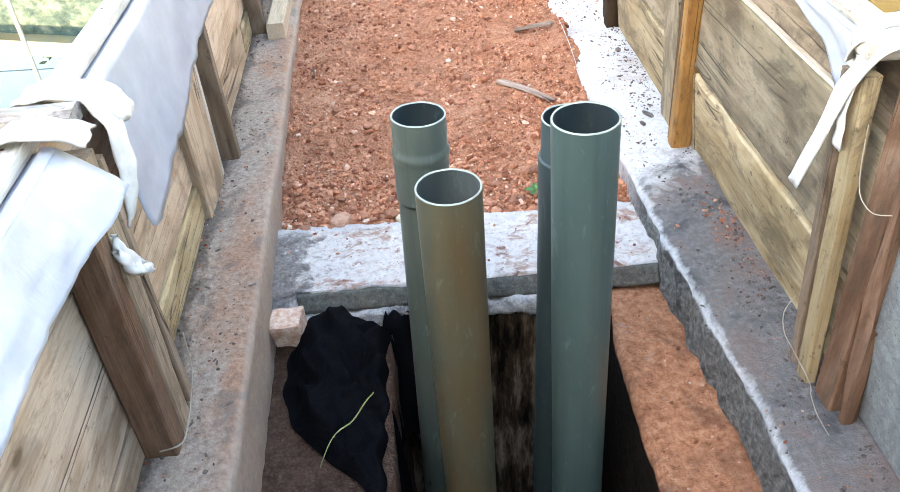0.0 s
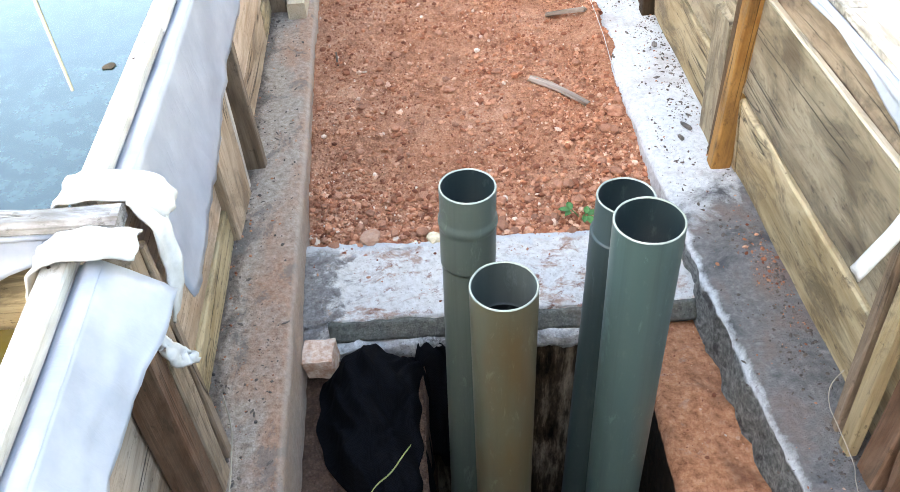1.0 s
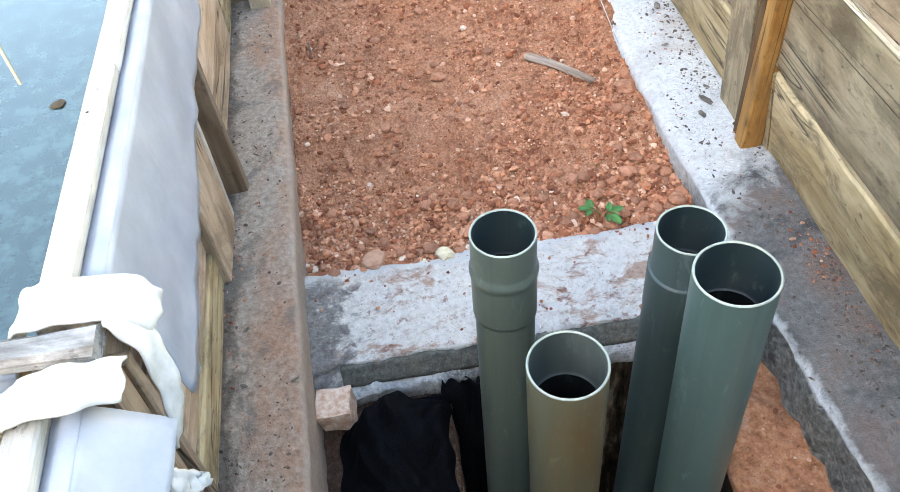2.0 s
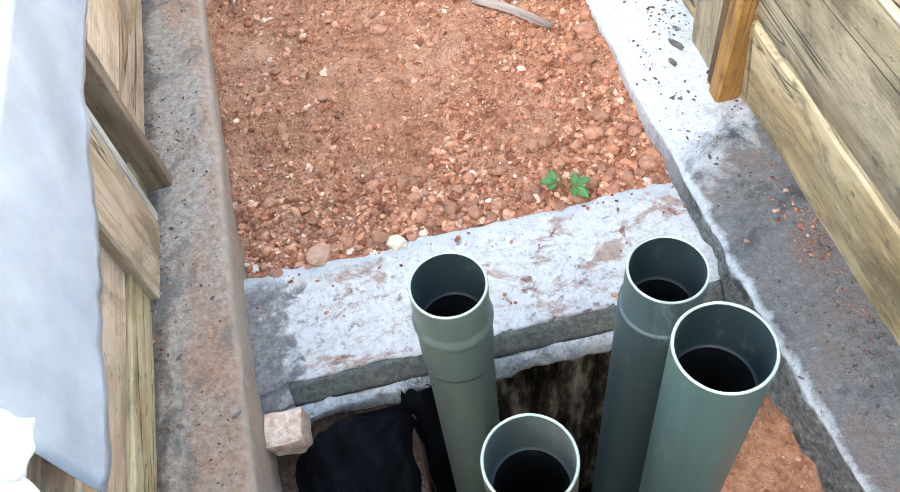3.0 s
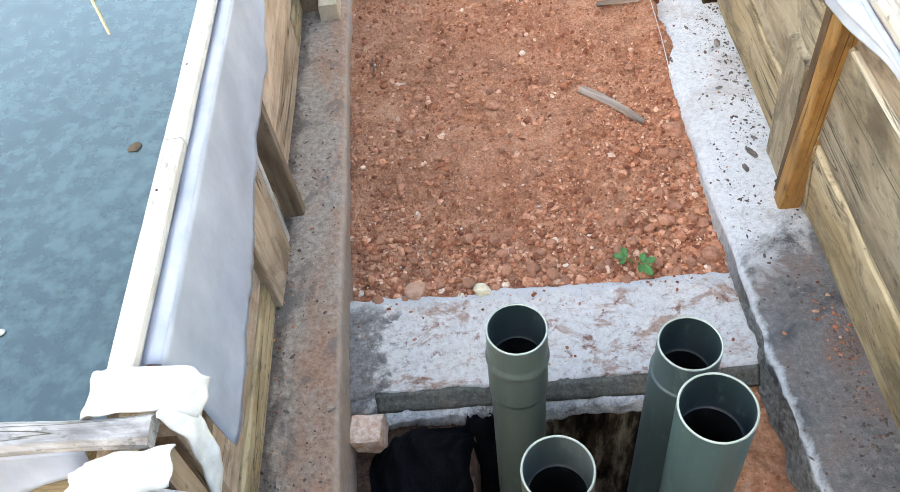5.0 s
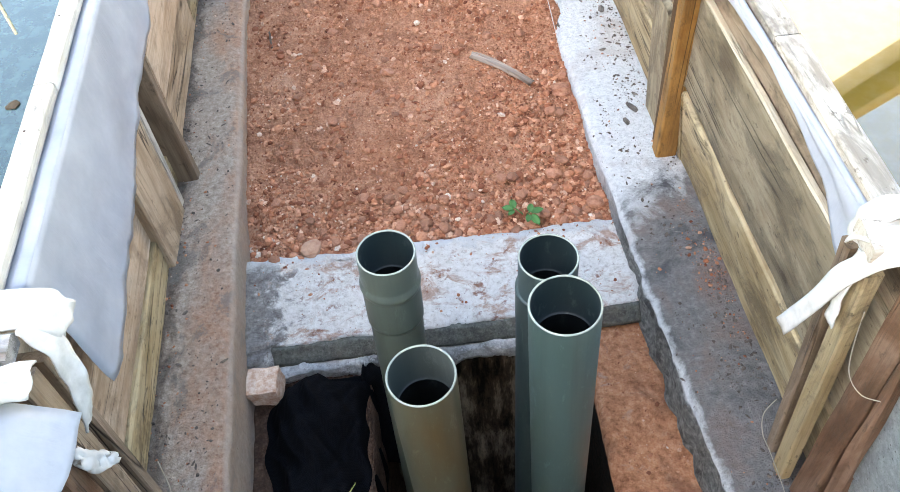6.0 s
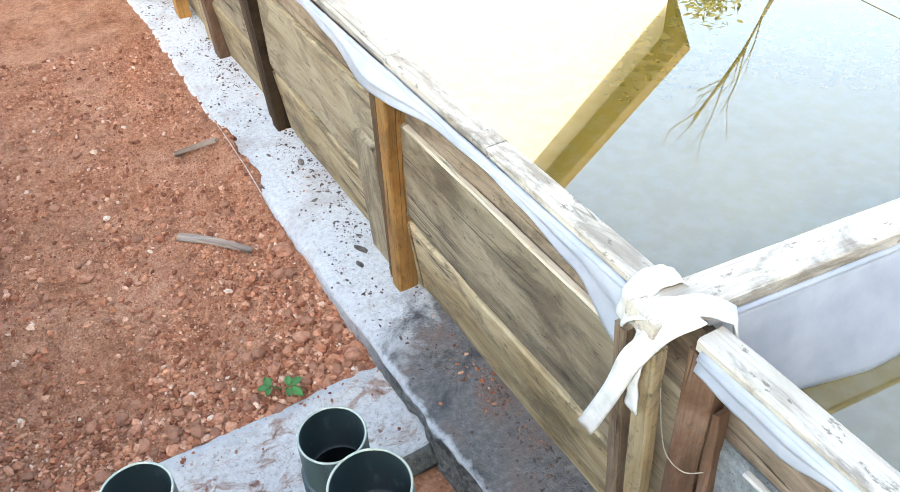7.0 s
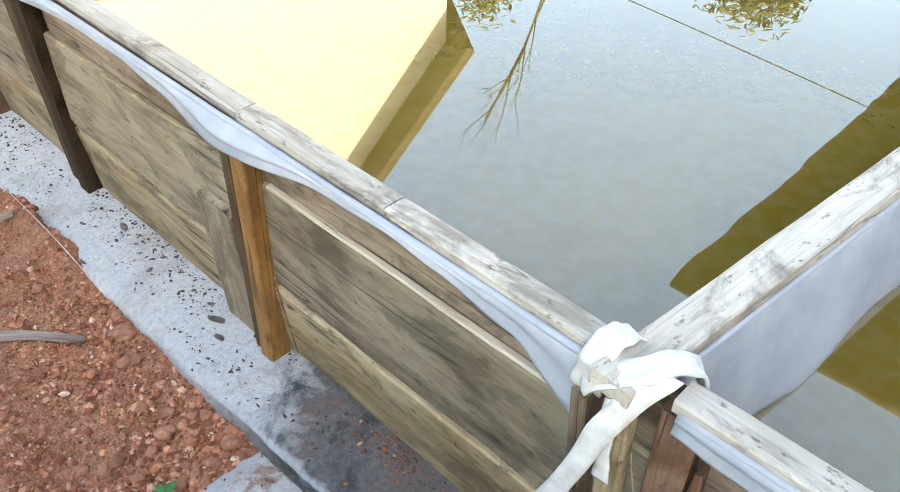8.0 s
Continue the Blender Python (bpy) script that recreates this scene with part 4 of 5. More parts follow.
post((0.632, 3.49, -0.012), (0.606, 3.46, 0.6), 0.06, 0.05, WOOD_BROWN, "brown timber post against the plank wall")
post((0.634, 3.61, -0.012), (0.606, 3.60, 0.6), 0.10, 0.022, WOOD_TAN, "tan board standing against the plank wall")
post((0.604, 3.92, -0.012), (0.602, 3.95, 0.6), 0.07, 0.05, WOOD_ORANGE, "orange-brown timber post against the plank wall")
post((0.604, 4.75, -0.012), (0.604, 4.75, 0.6), 0.06, 0.05, WOOD_BROWN, "brown timber post against the plank wall")
post((0.604, 5.6, -0.012), (0.604, 5.6, 0.6), 0.06, 0.05, WOOD_BROWN, "brown timber post against the plank wall")
# the cluster at the joint of the right-hand ponds
post((0.612, 1.205, -0.012), (0.592, 1.232, 0.57), 0.024, 0.045, WOOD_UMBER, "narrow dark brown stake tied at the wall joint")
light_stake = post((0.598, 1.158, -0.012), (0.572, 1.172, 0.590), 0.034, 0.024, WOOD_TAN, "light tan stake with a nail tied at the wall joint")
post((0.624, 1.098, -0.012), (0.624, 1.112, 0.600), 0.052, 0.05, WOOD_BROWN, "stout squared brown post at the wall joint")
lone_bar("wooden_post", (0.622, 1.050, -0.012), (0.604, 1.070, 0.54), 0.020, 0.030, WOOD_BROWN, "ragged slab of reddish bark beside the post", "post", (1, 0, 0), "wall posts", bevel=0.006, rough=0.009, ragged=0.04, taper=0.7, seg=22)
# left-hand wall
post(left(-0.508, 2.112, 0.012), left(-0.522, 2.10, 0.585), 0.028, 0.058, WOOD_UMBER, "brown plank set on edge against the wall")
post(left(-0.526, 1.905, 0.018), left(-0.528, 1.895, 0.585), 0.185, 0.026, WOOD_BOARD, "broad tan board nailed upright to the wall", ragged=0.012)
post(left(-0.524, 2.02, 0.018), left(-0.524, 2.02, 0.40), 0.025, 0.02, WOOD_PALE, "thin splintered batten between two boards", ragged=0.03)
post(left(-0.508, 3.03, 0.012), left(-0.530, 2.98, 0.585), 0.030, 0.06, WOOD_UMBER, "dark plank set on edge against the wall")
lone_bar("timber_offcut", left(-0.437, 2.95, 0.054), left(-0.425, 3.75, 0.056), 0.062, 0.058, WOOD_NEW, "pale new timber offcut lying along the kerb", "timber", bevel=0.004, ragged=0.006)
post(left(-0.50, 3.55, 0.012), left(-0.50, 3.55, 0.59), 0.04, 0.07, WOOD_BROWN, "brown plank set on edge against the wall")
post(left(-0.50, 4.4, 0.012), left(-0.50, 4.4, 0.59), 0.04, 0.07, WOOD_BROWN, "brown plank set on edge against the wall")
post(left(-0.503, 1.104, 0.012), left(-0.506, 1.112, 0.565), 0.048, 0.058, WOOD_BROWN, "stout dark brown post at the wall joint")
post(left(-0.496, 1.160, 0.014), left(-0.502, 1.178, 0.56), 0.048, 0.045, WOOD_BOARD, "grey-brown stake tied beside the stout post")
post(left(-0.497, 1.215, 0.014), left(-0.515, 1.245, 0.52), 0.022, 0.05, WOOD_UMBER, "thin dark stake tied beside the stout post")


# ---- pipes ----
def lathe_bm(profile, sides=56, wob=0.0):
    bm = bmesh.new()
    rings = []
    for i, (r, z) in enumerate(profile):
        rings.append([bm.verts.new((r * math.cos(a), r * math.sin(a), z + wob * noise.noise(Vector((math.cos(a) * 2, math.sin(a) * 2, 1.0))))) for a in (2 * math.pi * k / sides for k in range(sides))])
    for r0, r1 in zip(rings, rings[1:]):
        for j in range(sides):
            bm.faces.new((r0[j], r0[(j + 1) % sides], r1[(j + 1) % sides], r1[j]))
    return bm


def pipe(top, foot, r, mats, label, collar=None, wall=0.0034):
    """An open plastic pipe that stands on foot; collar: outer steps as (radius, depth below the rim)."""
    axis = along(foot, top, (0, 1, 0)) @ pose(0, 0, 0, 0, 90, 0)
    length = (Vector(top) - Vector(foot)).length
    p = base("pvc_pipe", foot, label, "pipe", "pipes standing in the pit")
    outer = [(r, length - 0.002)] + [(a, length - d) for a, d in (collar or [(r, 0.3)])]
    outer.append((outer[-1][0], 0.0))
    inner = [(r - wall, length - 0.002), (r - wall, length - 0.085), (r - wall - 0.0045, length - 0.087)]
    deep = [(r - wall - 0.0045, length - 0.087), (r - wall - 0.0045, length - 0.4), (r - wall - 0.0045, 0.05)]
    part("tube", lathe_bm(outer), mats[0], p, "", axis)
    part("bore", lathe_bm(list(reversed(inner))), mats[1], p, "inside of the pipe, darkened in colour for shade", axis)
    part("inner_sleeve", lathe_bm(list(reversed(deep))), PVC_BLACK, p, "inner sleeve, coloured black for the shade down the pipe", axis)
    part("rim", lathe_bm([(r - wall, length - 0.002), (r - wall + 0.001, length), (r - 0.001, length), (r, length - 0.002)], wob=0.0008), PVC_RIM, p, "pale cut rim", axis)
    return p


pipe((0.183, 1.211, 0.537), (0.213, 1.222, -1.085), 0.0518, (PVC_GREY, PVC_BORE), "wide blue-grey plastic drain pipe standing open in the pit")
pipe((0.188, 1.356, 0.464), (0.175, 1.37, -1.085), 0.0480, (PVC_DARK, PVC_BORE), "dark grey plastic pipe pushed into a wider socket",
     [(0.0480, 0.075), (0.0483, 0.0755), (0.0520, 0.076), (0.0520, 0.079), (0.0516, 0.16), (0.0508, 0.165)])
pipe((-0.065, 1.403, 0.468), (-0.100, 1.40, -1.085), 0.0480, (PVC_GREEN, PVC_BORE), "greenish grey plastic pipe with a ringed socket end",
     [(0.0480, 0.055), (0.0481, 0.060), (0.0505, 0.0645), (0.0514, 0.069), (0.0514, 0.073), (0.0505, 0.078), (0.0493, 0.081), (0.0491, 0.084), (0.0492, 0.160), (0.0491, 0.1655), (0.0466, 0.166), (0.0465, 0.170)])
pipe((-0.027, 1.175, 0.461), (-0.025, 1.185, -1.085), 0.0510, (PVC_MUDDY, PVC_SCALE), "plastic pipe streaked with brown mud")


# ---- net, brick, sticks, stones, seedling ----
def net_fn(u, v):
    y = 1.07 + 0.50 * v
    x = -0.215 - 0.19 * smoothstep(0.0, 0.55, v) + 0.10 * smoothstep(0.86, 1.0, v) + (0.10 + 0.16 * smoothstep(0.0, 0.5, v)) * u
    fold = noise.noise(Vector((x * 8, y * 6, 3))) * 0.045 + noise.noise(Vector((x * 26, y * 15, 5))) * 0.022 - abs(noise.noise(Vector((x * 19 + y * 9, y * 5, 8)))) * 0.06 + 0.012 - abs(noise.noise(Vector((x * 40 - y * 22, y * 12, 2)))) * 0.018
    z = -0.150 + 0.105 * math.exp(-((x + 0.28) ** 2 / 0.010 + (y - 1.47) ** 2 / 0.016)) + 0.05 * math.exp(-((x + 0.31) ** 2 / 0.008 + (y - 1.28) ** 2 / 0.02)) + fold
    rim = min(1.0, 6 * u, 9 * (1 - v), 9 * v)
    z = z * rim - 0.158 * (1 - rim)
    z -= 0.55 * smoothstep(-0.20, -0.10, x) * (1.0 - 0.25 * v)
    z = max(z, -0.162 if x < -0.19 else -1.0)
    x += 0.018 * noise.noise(Vector((y * 14, 0, 4))) - 0.04 * smoothstep(-0.2, -0.1, x)
    y += 0.018 * noise.noise(Vector((x * 14, 3, 4)))
    return Vector((x, y, z))


net = base("shade_net", (-0.3, 1.35, -0.16), "crumpled black shade net sagging into the pit", "net")
sheet("net_body", 90, 110, net_fn, NET, "", "", 0.002, parent=net)


def flap_fn(u, v):
    x = -0.185 + 0.095 * u + 0.02 * noise.noise(Vector((u * 3, v * 3, 2)))
    y = 1.575 - 0.10 * v + 0.02 * noise.noise(Vector((u * 5, v * 4, 6)))
    return Vector((x, y, -0.115 - 0.30 * v ** 1.3 - 0.03 * u + 0.02 * noise.noise(Vector((u * 6, v * 5, 9)))))


sheet("net_flap", 24, 40, flap_fn, NET, "", "", 0.002, parent=net)
sheet("dry_blade", 14, 2, lambda u, v: Vector((-0.30 + 0.10 * u, 1.12 + 0.16 * u + 0.02 * math.sin(u * 5) + 0.004 * (v - 0.5), -0.085 + 0.03 * u + 0.01 * math.sin(u * 9))), DRY_GRASS, "thin yellow-green blade of grass lying on the net", "leaf")
thing("brick_piece", block_bm(6, 6, 5, (-0.034, -0.032, -0.03), (0.034, 0.032, 0.03), 0.004, 30, 4), BRICK, "broken brick with a chalky top beside the kerb", "brick", pose(-0.405, 1.545, -0.112, 3, -4, -4), smooth=False)


def rock_bm(size, seed, squash=0.7, sub=2):
    bm = bmesh.new()
    bmesh.ops.create_icosphere(bm, subdivisions=sub, radius=1)
    for v in bm.verts:
        n = v.co.normalized()
        k = 1 + 0.35 * noise.noise(n * 1.3 + Vector((seed * 7.1, 0, 0))) + 0.12 * noise.noise(n * 3.5 + Vector((seed, 3, 0)))
        v.co = Vector((n.x * size * k, n.y * size * k * 0.85, n.z * size * k * squash))
    return bm


for x, y, s, mat, label in ((-0.30, 1.905, 0.032, STONE_ROSE, "flat reddish stone at the edge of the soil"), (-0.135, 1.893, 0.024, STONE_PALE, "pale yellow chip of stone at the beam"),
                            (-0.185, 1.882, 0.016, STONE_PALE, "small pale chip of stone at the beam"), (0.425, 1.935, 0.024, STONE_RED, "round red stone by the kerb"),
                            (0.415, 2.345, 0.030, STONE_RED, "large reddish clod by the kerb"), (0.34, 2.05, 0.022, STONE_RED, "dark brown clod in the loose soil"),
                            (0.37, 2.09, 0.020, STONE_RED, "brown clod in the loose soil"), (-0.40, 1.88, 0.018, STONE_RED, "small red stone at the beam"),
                            (-0.27, 1.875, 0.017, STONE_RED, "small red stone at the beam"), (0.09, 1.93, 0.015, STONE_RED, "small red stone in the soil"),
                            (-0.07, 2.50, 0.02, STONE_RED, "half-buried red stone in the soil"), (0.24, 2.62, 0.018, STONE_RED, "half-buried red stone in the soil")):
    thing("stone", rock_bm(s, x * 9 + y, 0.5), mat, label, "stone", pose(x, y, soil_height(x, y) + s * 0.25, 0, 0, x * 400), "loose stones", smooth=False)
for x, y, s in ((0.551, 2.145, 0.015), (0.58, 2.197, 0.020), (0.60, 2.25, 0.011), (0.60, 2.661, 0.020), (0.56, 2.46, 0.012), (0.53, 2.75, 0.011)):
    thing("stone_chip", rock_bm(s * 0.75, x * 31 + y, 0.28, 1), STONE_GREY, "dark grey stone chip on the limy kerb", "stone", pose(x, y, 0.004, 0, 0, y * 300) @ Matrix.Diagonal((1.5, 0.75, 1.0, 1.0)), "chips on the kerb", smooth=False)

lone_bar("stick", (0.185, 2.535, soil_height(0.185, 2.535) + 0.006), (0.335, 2.375, soil_height(0.335, 2.375) + 0.008), 0.026, 0.014, DRIFT, "dry split stick lying on the soil", "stick", bevel=0.006, rough=0.007, ragged=0.03, bend=0.012, taper=0.75, seg=14)
lone_bar("stick", (0.29, 2.94, soil_height(0.29, 2.94) + 0.008), (0.415, 2.89, 0.026), 0.016, 0.012, DRIFT, "short pale stick with a dark end near the kerb", "stick", bevel=0.004, rough=0.004, taper=1.3, ragged=0.01)
lone_bar("twig", (-0.43, 2.78, soil_height(-0.43, 2.78) + 0.004), (-0.42, 2.70, soil_height(-0.42, 2.70) + 0.004), 0.006, 0.006, DRIFT, "thin dry twig on the soil", "twig")

seedling = base("seedling", (0.255, 1.93, soil_height(0.255, 1.93)), "small green seedling growing at the beam", "plant")
sz = soil_height(0.255, 1.93)
part("stem", tube_bm([(0.250, 1.93, sz - 0.005), (0.250, 1.922, sz + 0.02), (0.255, 1.911, sz + 0.034)], 0.0016, 6), LEAF, seedling)
part("stem", tube_bm([(0.250, 1.93, sz - 0.005), (0.235, 1.93, sz + 0.018), (0.221, 1.931, sz + 0.034)], 0.0014, 6), LEAF, seedling)
for ox, oy, a, l, tilt in ((0.012, -0.006, 15, 0.032, 0.3), (0.012, -0.006, 75, 0.026, 0.35), (0.012, -0.006, 300, 0.034, 0.05), (0.012, -0.006, 250, 0.024, 0.1),
                           (-0.022, 0.014, 160, 0.030, 0.2), (-0.022, 0.014, 100, 0.028, 0.35), (-0.022, 0.014, 220, 0.022, 0.1)):
    ca, sa = math.cos(radians(a)), math.sin(radians(a))

    def leaf_fn(u, v, ca=ca, sa=sa, l=l, tilt=tilt, ox=ox, oy=oy):
        w = 0.66 * l * math.sin(math.pi * min(1.0, u * 0.92 + 0.08)) ** 0.8 * (v - 0.5)
        d = l * (0.15 + u)
        return Vector((0.243 + ox + ca * d - sa * w, 1.917 + oy + sa * d + ca * w, sz + 0.028 + tilt * d - 7 * d * d + abs(v - 0.5) * 0.007))

    sheet("leaf", 8, 4, leaf_fn, LEAF, "", "", 0.0006, parent=seedling)


# ---- tied strips and wire at the wall joints ----
def ribbon_fn(pts, width, wdir, crumple=0.004, seed=0.0):
    pts = [Vector(p) for p in pts]
    wdir = [Vector(w) for w in wdir]

    def fn(u, v):
        f = u * (len(pts) - 1)
        i = min(int(f), len(pts) - 2)
        t = f - i
        p0, p1, p2, p3 = pts[max(i - 1, 0)], pts[i], pts[i + 1], pts[min(i + 2, len(pts) - 1)]
        p = 0.5 * ((2 * p1) + (p2 - p0) * t + (2 * p0 - 5 * p1 + 4 * p2 - p3) * t * t + (3 * p1 - p0 - 3 * p2 + p3) * t ** 3)
        w = wdir[i].lerp(wdir[i + 1], t)
        n = noise.noise_vector(Vector((u * 7 + seed, v * 3, seed)))
        return p + w * (v - 0.5) * width + n * crumple

    return fn


X, Y, Z = (1, 0, 0), (0, 1, 0), (0, 0, 1)
tie_r = base("tied_strip", (0.60, 1.18, 0.6), "white plastic strip knotted round the rails at the wall joint", "strip", "tied strips")
sheet("wrap", 30, 6, ribbon_fn([(0.585, 1.235, 0.565), (0.578, 1.225, 0.62), (0.605, 1.222, 0.645), (0.64, 1.215, 0.645), (0.662, 1.21, 0.61)], 0.042, [Y] * 5, 0.007, 1), STRIP, "", "", 0.003, parent=tie_r)
sheet("wrap", 30, 6, ribbon_fn([(0.575, 1.235, 0.585), (0.572, 1.20, 0.628), (0.595, 1.165, 0.650), (0.630, 1.14, 0.650), (0.655, 1.125, 0.635), (0.66, 1.12, 0.60)], 0.040, [(0.7, 0.7, 0)] * 6, 0.006, 3), STRIP, "", "", 0.003, parent=tie_r)
sheet("tail", 26, 4, ribbon_fn([(0.605, 1.140, 0.652), (0.570, 1.155, 0.635), (0.548, 1.18, 0.57), (0.538, 1.205, 0.47), (0.532, 1.235, 0.372)], 0.036, [Y, (0, 0.9, 0.3), (0, 0.85, 0.35), (0, 0.8, 0.3), (0, 0.9, 0.1)], 0.003, 5), STRIP, "", "", 0.002, parent=tie_r)
sheet("tail", 16, 4, ribbon_fn([(0.560, 1.18, 0.61), (0.550, 1.175, 0.55), (0.549, 1.168, 0.475)], 0.022, [Y] * 3, 0.003, 8), STRIP, "", "", 0.002, parent=tie_r)
tie_l = base("tied_strip", (-0.58, 1.2, 0.6), "white strip wound over the rails at the wall joint", "strip", "tied strips")
sheet("wrap", 34, 8, ribbon_fn([left(-0.585, 1.245, 0.585), left(-0.572, 1.245, 0.622), left(-0.540, 1.245, 0.634), left(-0.475, 1.25, 0.628), left(-0.440, 1.25, 0.600), left(-0.436, 1.26, 0.575)], 0.065, [Y] * 6, 0.008, 11), STRIP, "", "", 0.004, parent=tie_l)
sheet("wrap", 34, 8, ribbon_fn([left(-0.585, 1.115, 0.575), left(-0.570, 1.115, 0.620), left(-0.54, 1.12, 0.634), left(-0.49, 1.13, 0.630), left(-0.455, 1.15, 0.605)], 0.055, [Y] * 5, 0.008, 14), STRIP, "", "", 0.004, parent=tie_l)
sheet("tail", 24, 5, ribbon_fn([left(-0.470, 1.222, 0.632), left(-0.444, 1.212, 0.60), left(-0.438, 1.198, 0.545), left(-0.440, 1.182, 0.49), left(-0.446, 1.170, 0.455)], 0.044, [(0.2, 1, 0), (0.2, 0.9, 0), (0.4, 0.7, 0), (0.3, 0.7, 0.2), (0.1, 0.6, 0.3)], 0.005, 17), STRIP, "", "", 0.004, parent=tie_l)
sheet("knot_end", 18, 6, ribbon_fn([left(-0.470, 1.130, 0.44), left(-0.464, 1.132, 0.418), left(-0.457, 1.138, 0.398), left(-0.447, 1.148, 0.382), left(-0.438, 1.155, 0.374)], 0.030, [(0, 0.6, 0.8), (0, 0.7, 0.7), (-0.1, 0.7, 0.7), (-0.2, 0.5, 0.6), (-0.1, 0.2, 0.3)], 0.006, 21), STRIP, "", "", 0.010, parent=tie_l)


def wire(points, label, r=0.0009):
    fn = ribbon_fn(points, 0.0, [X] * len(points), 0.0)
    points = [fn(i / 40, 0.5) for i in range(41)]
    return thing("tie_wire", tube_bm(points, r, 6), WIRE, label, "wire", group="tie wires")


wire([(0.578, 1.150, 0.52), (0.572, 1.130, 0.46), (0.570, 1.11, 0.425), (0.580, 1.085, 0.41), (0.60, 1.068, 0.415)], "loose bent tie wire round the stakes")
wire([(0.585, 1.235, 0.13), (0.565, 1.225, 0.10), (0.560, 1.20, 0.075), (0.566, 1.17, 0.06), (0.57, 1.10, 0.045), (0.552, 1.06, 0.06), (0.553, 1.03, 0.045), (0.57, 1.01, 0.015)], "bent tie wire low round the stakes")
wire([left(-0.465, 1.255, 0.15), left(-0.460, 1.225, 0.09), left(-0.464, 1.185, 0.055), left(-0.462, 1.14, 0.05), left(-0.464, 1.085, 0.052), left(-0.50, 1.072, 0.05)], "bent tie wire low round the stakes", 0.0014)

# ---- what the water mirrors and what floats on it ----
floating = thing("floating_leaf", rock_bm(0.016, 5, 0.10), ROOF, "dark sodden leaf floating on the green water", "leaf", pose(-0.812, 1.95, WATER + 0.002, 0, 0, 30))
thing("floating_scrap", rock_bm(0.009, 8, 0.3), STRIP, "white scrap floating on the green water", "scrap", pose(-0.945, 1.502, WATER + 0.002))


def slab(lo, hi):
    return block_bm(1, 1, 1, lo, hi)


def az(a, d, z):
    return Vector((d * math.sin(radians(a)), 0.9 + d * math.cos(radians(a)), z))


# cream house whose sunlit gable shows in the brown water
hm = Matrix.Translation(az(28.8, 10.5, 0)) @ pose(0, 0, 0, 0, 0, -36)
house = base("house", hm.translation, "cream-painted house with a sunlit gable and a brown roof", "house")
bm = bmesh.new()
gable = [(-3.4, 0), (3.2, 0), (3.2, 4.6), (0.6, 8.6), (-3.4, 4.6)]
f0 = [bm.verts.new((x, 0, z)) for x, z in gable]
f1 = [bm.verts.new((x, 7, z)) for x, z in gable]
bm.faces.new(f0)
bm.faces.new(list(reversed(f1)))
for i in range(5):
    bm.faces.new((f0[i], f0[(i + 1) % 5], f1[(i + 1) % 5], f1[i]))
part("wall", bm, HOUSE_CREAM, house, "", hm, smooth=False)
bar("roof_slope", hm @ Vector((1.9, -0.7, 6.75)), hm @ Vector((1.9, 7.4, 6.75)), 5.6, 0.12, ROOF, house, side=hm.to_3x3() @ Vector((4.0, 0, 2.6)), seg=4, bevel=0.02)
bar("roof_slope", hm @ Vector((-1.5, -0.7, 6.75)), hm @ Vector((-1.5, 7.4, 6.75)), 6.2, 0.12, ROOF, house, side=hm.to_3x3() @ Vector((-4.0, 0, 4.0)), seg=4, bevel=0.02)
for x, z in ((-1.6, 2.75), (0.6, 2.75)):
    wn = part("window", slab((x, -0.03, z), (x + 0.8, 0.05, z + 1.0)), ROOF, house, "dark window", hm, smooth=False)

# low green house with a pale fascia mirrored in the green water
hl = base("house", (-3.95, 8.73, 0), "low grey-green house with a cream fascia board", "house")
lm = Matrix.Translation((-3.95, 8.73, 0)) @ pose(0, 0, 0, 0, 0, -18)
part("wall", slab((-5, 0, 0), (6, 6, 2.81)), HOUSE_GREEN, hl, "", lm, smooth=False)
part("fascia", slab((-5.2, -0.2, 2.81), (6.2, 6.2, 2.97)), HOUSE_FASCIA, hl, "cream fascia board", lm, smooth=False)
mast = thing("mast", tube_bm([(-3.35, 6.75, -0.1), (-3.35, 6.75, 1.9), (-3.35, 6.75, 3.22)], 0.026, 10, 0.6), HOUSE_FASCIA, "slim white mast standing before the low house", "mast")
def cable(a, b, sag, label):
    pts = [a.lerp(b, i / 24) - Vector((0, 0, sag * 4 * (i / 24) * (1 - i / 24))) for i in range(25)]
    return thing("cable", tube_bm(pts, 0.008, 6), CABLE, label, "cable")


runs = [(Vector((-9.7, 11.6, 4.25)), Vector((-0.6, 10.9, 4.25)), "black overhead cable above the green pond"),
        (Vector((11.95, 11.6, 4.95)), Vector((10.25, 0.34, 4.90)), "black overhead cable above the brown pond")]
for a, b, label in runs:
    cable(a, b, 0.06, label)
    for p in (a, b):
        thing("utility_pole", tube_bm([(p.x, p.y, -0.1), (p.x, p.y, p.z * 0.5), (p.x, p.y, p.z + 0.1)], 0.05, 10, 0.8), BARK, "slim dark pole that carries the overhead cable", "pole", group="cable poles")

# unseen wall added behind the camera to keep the sun off the ponds
shade = thing("wall_behind", slab((-9, -6.6, -0.1), (9, -6.2, 6.6)), BLOCKER_GREY, "plain grey unseen wall added to block the sun", "wall", kind="structure", smooth=False)

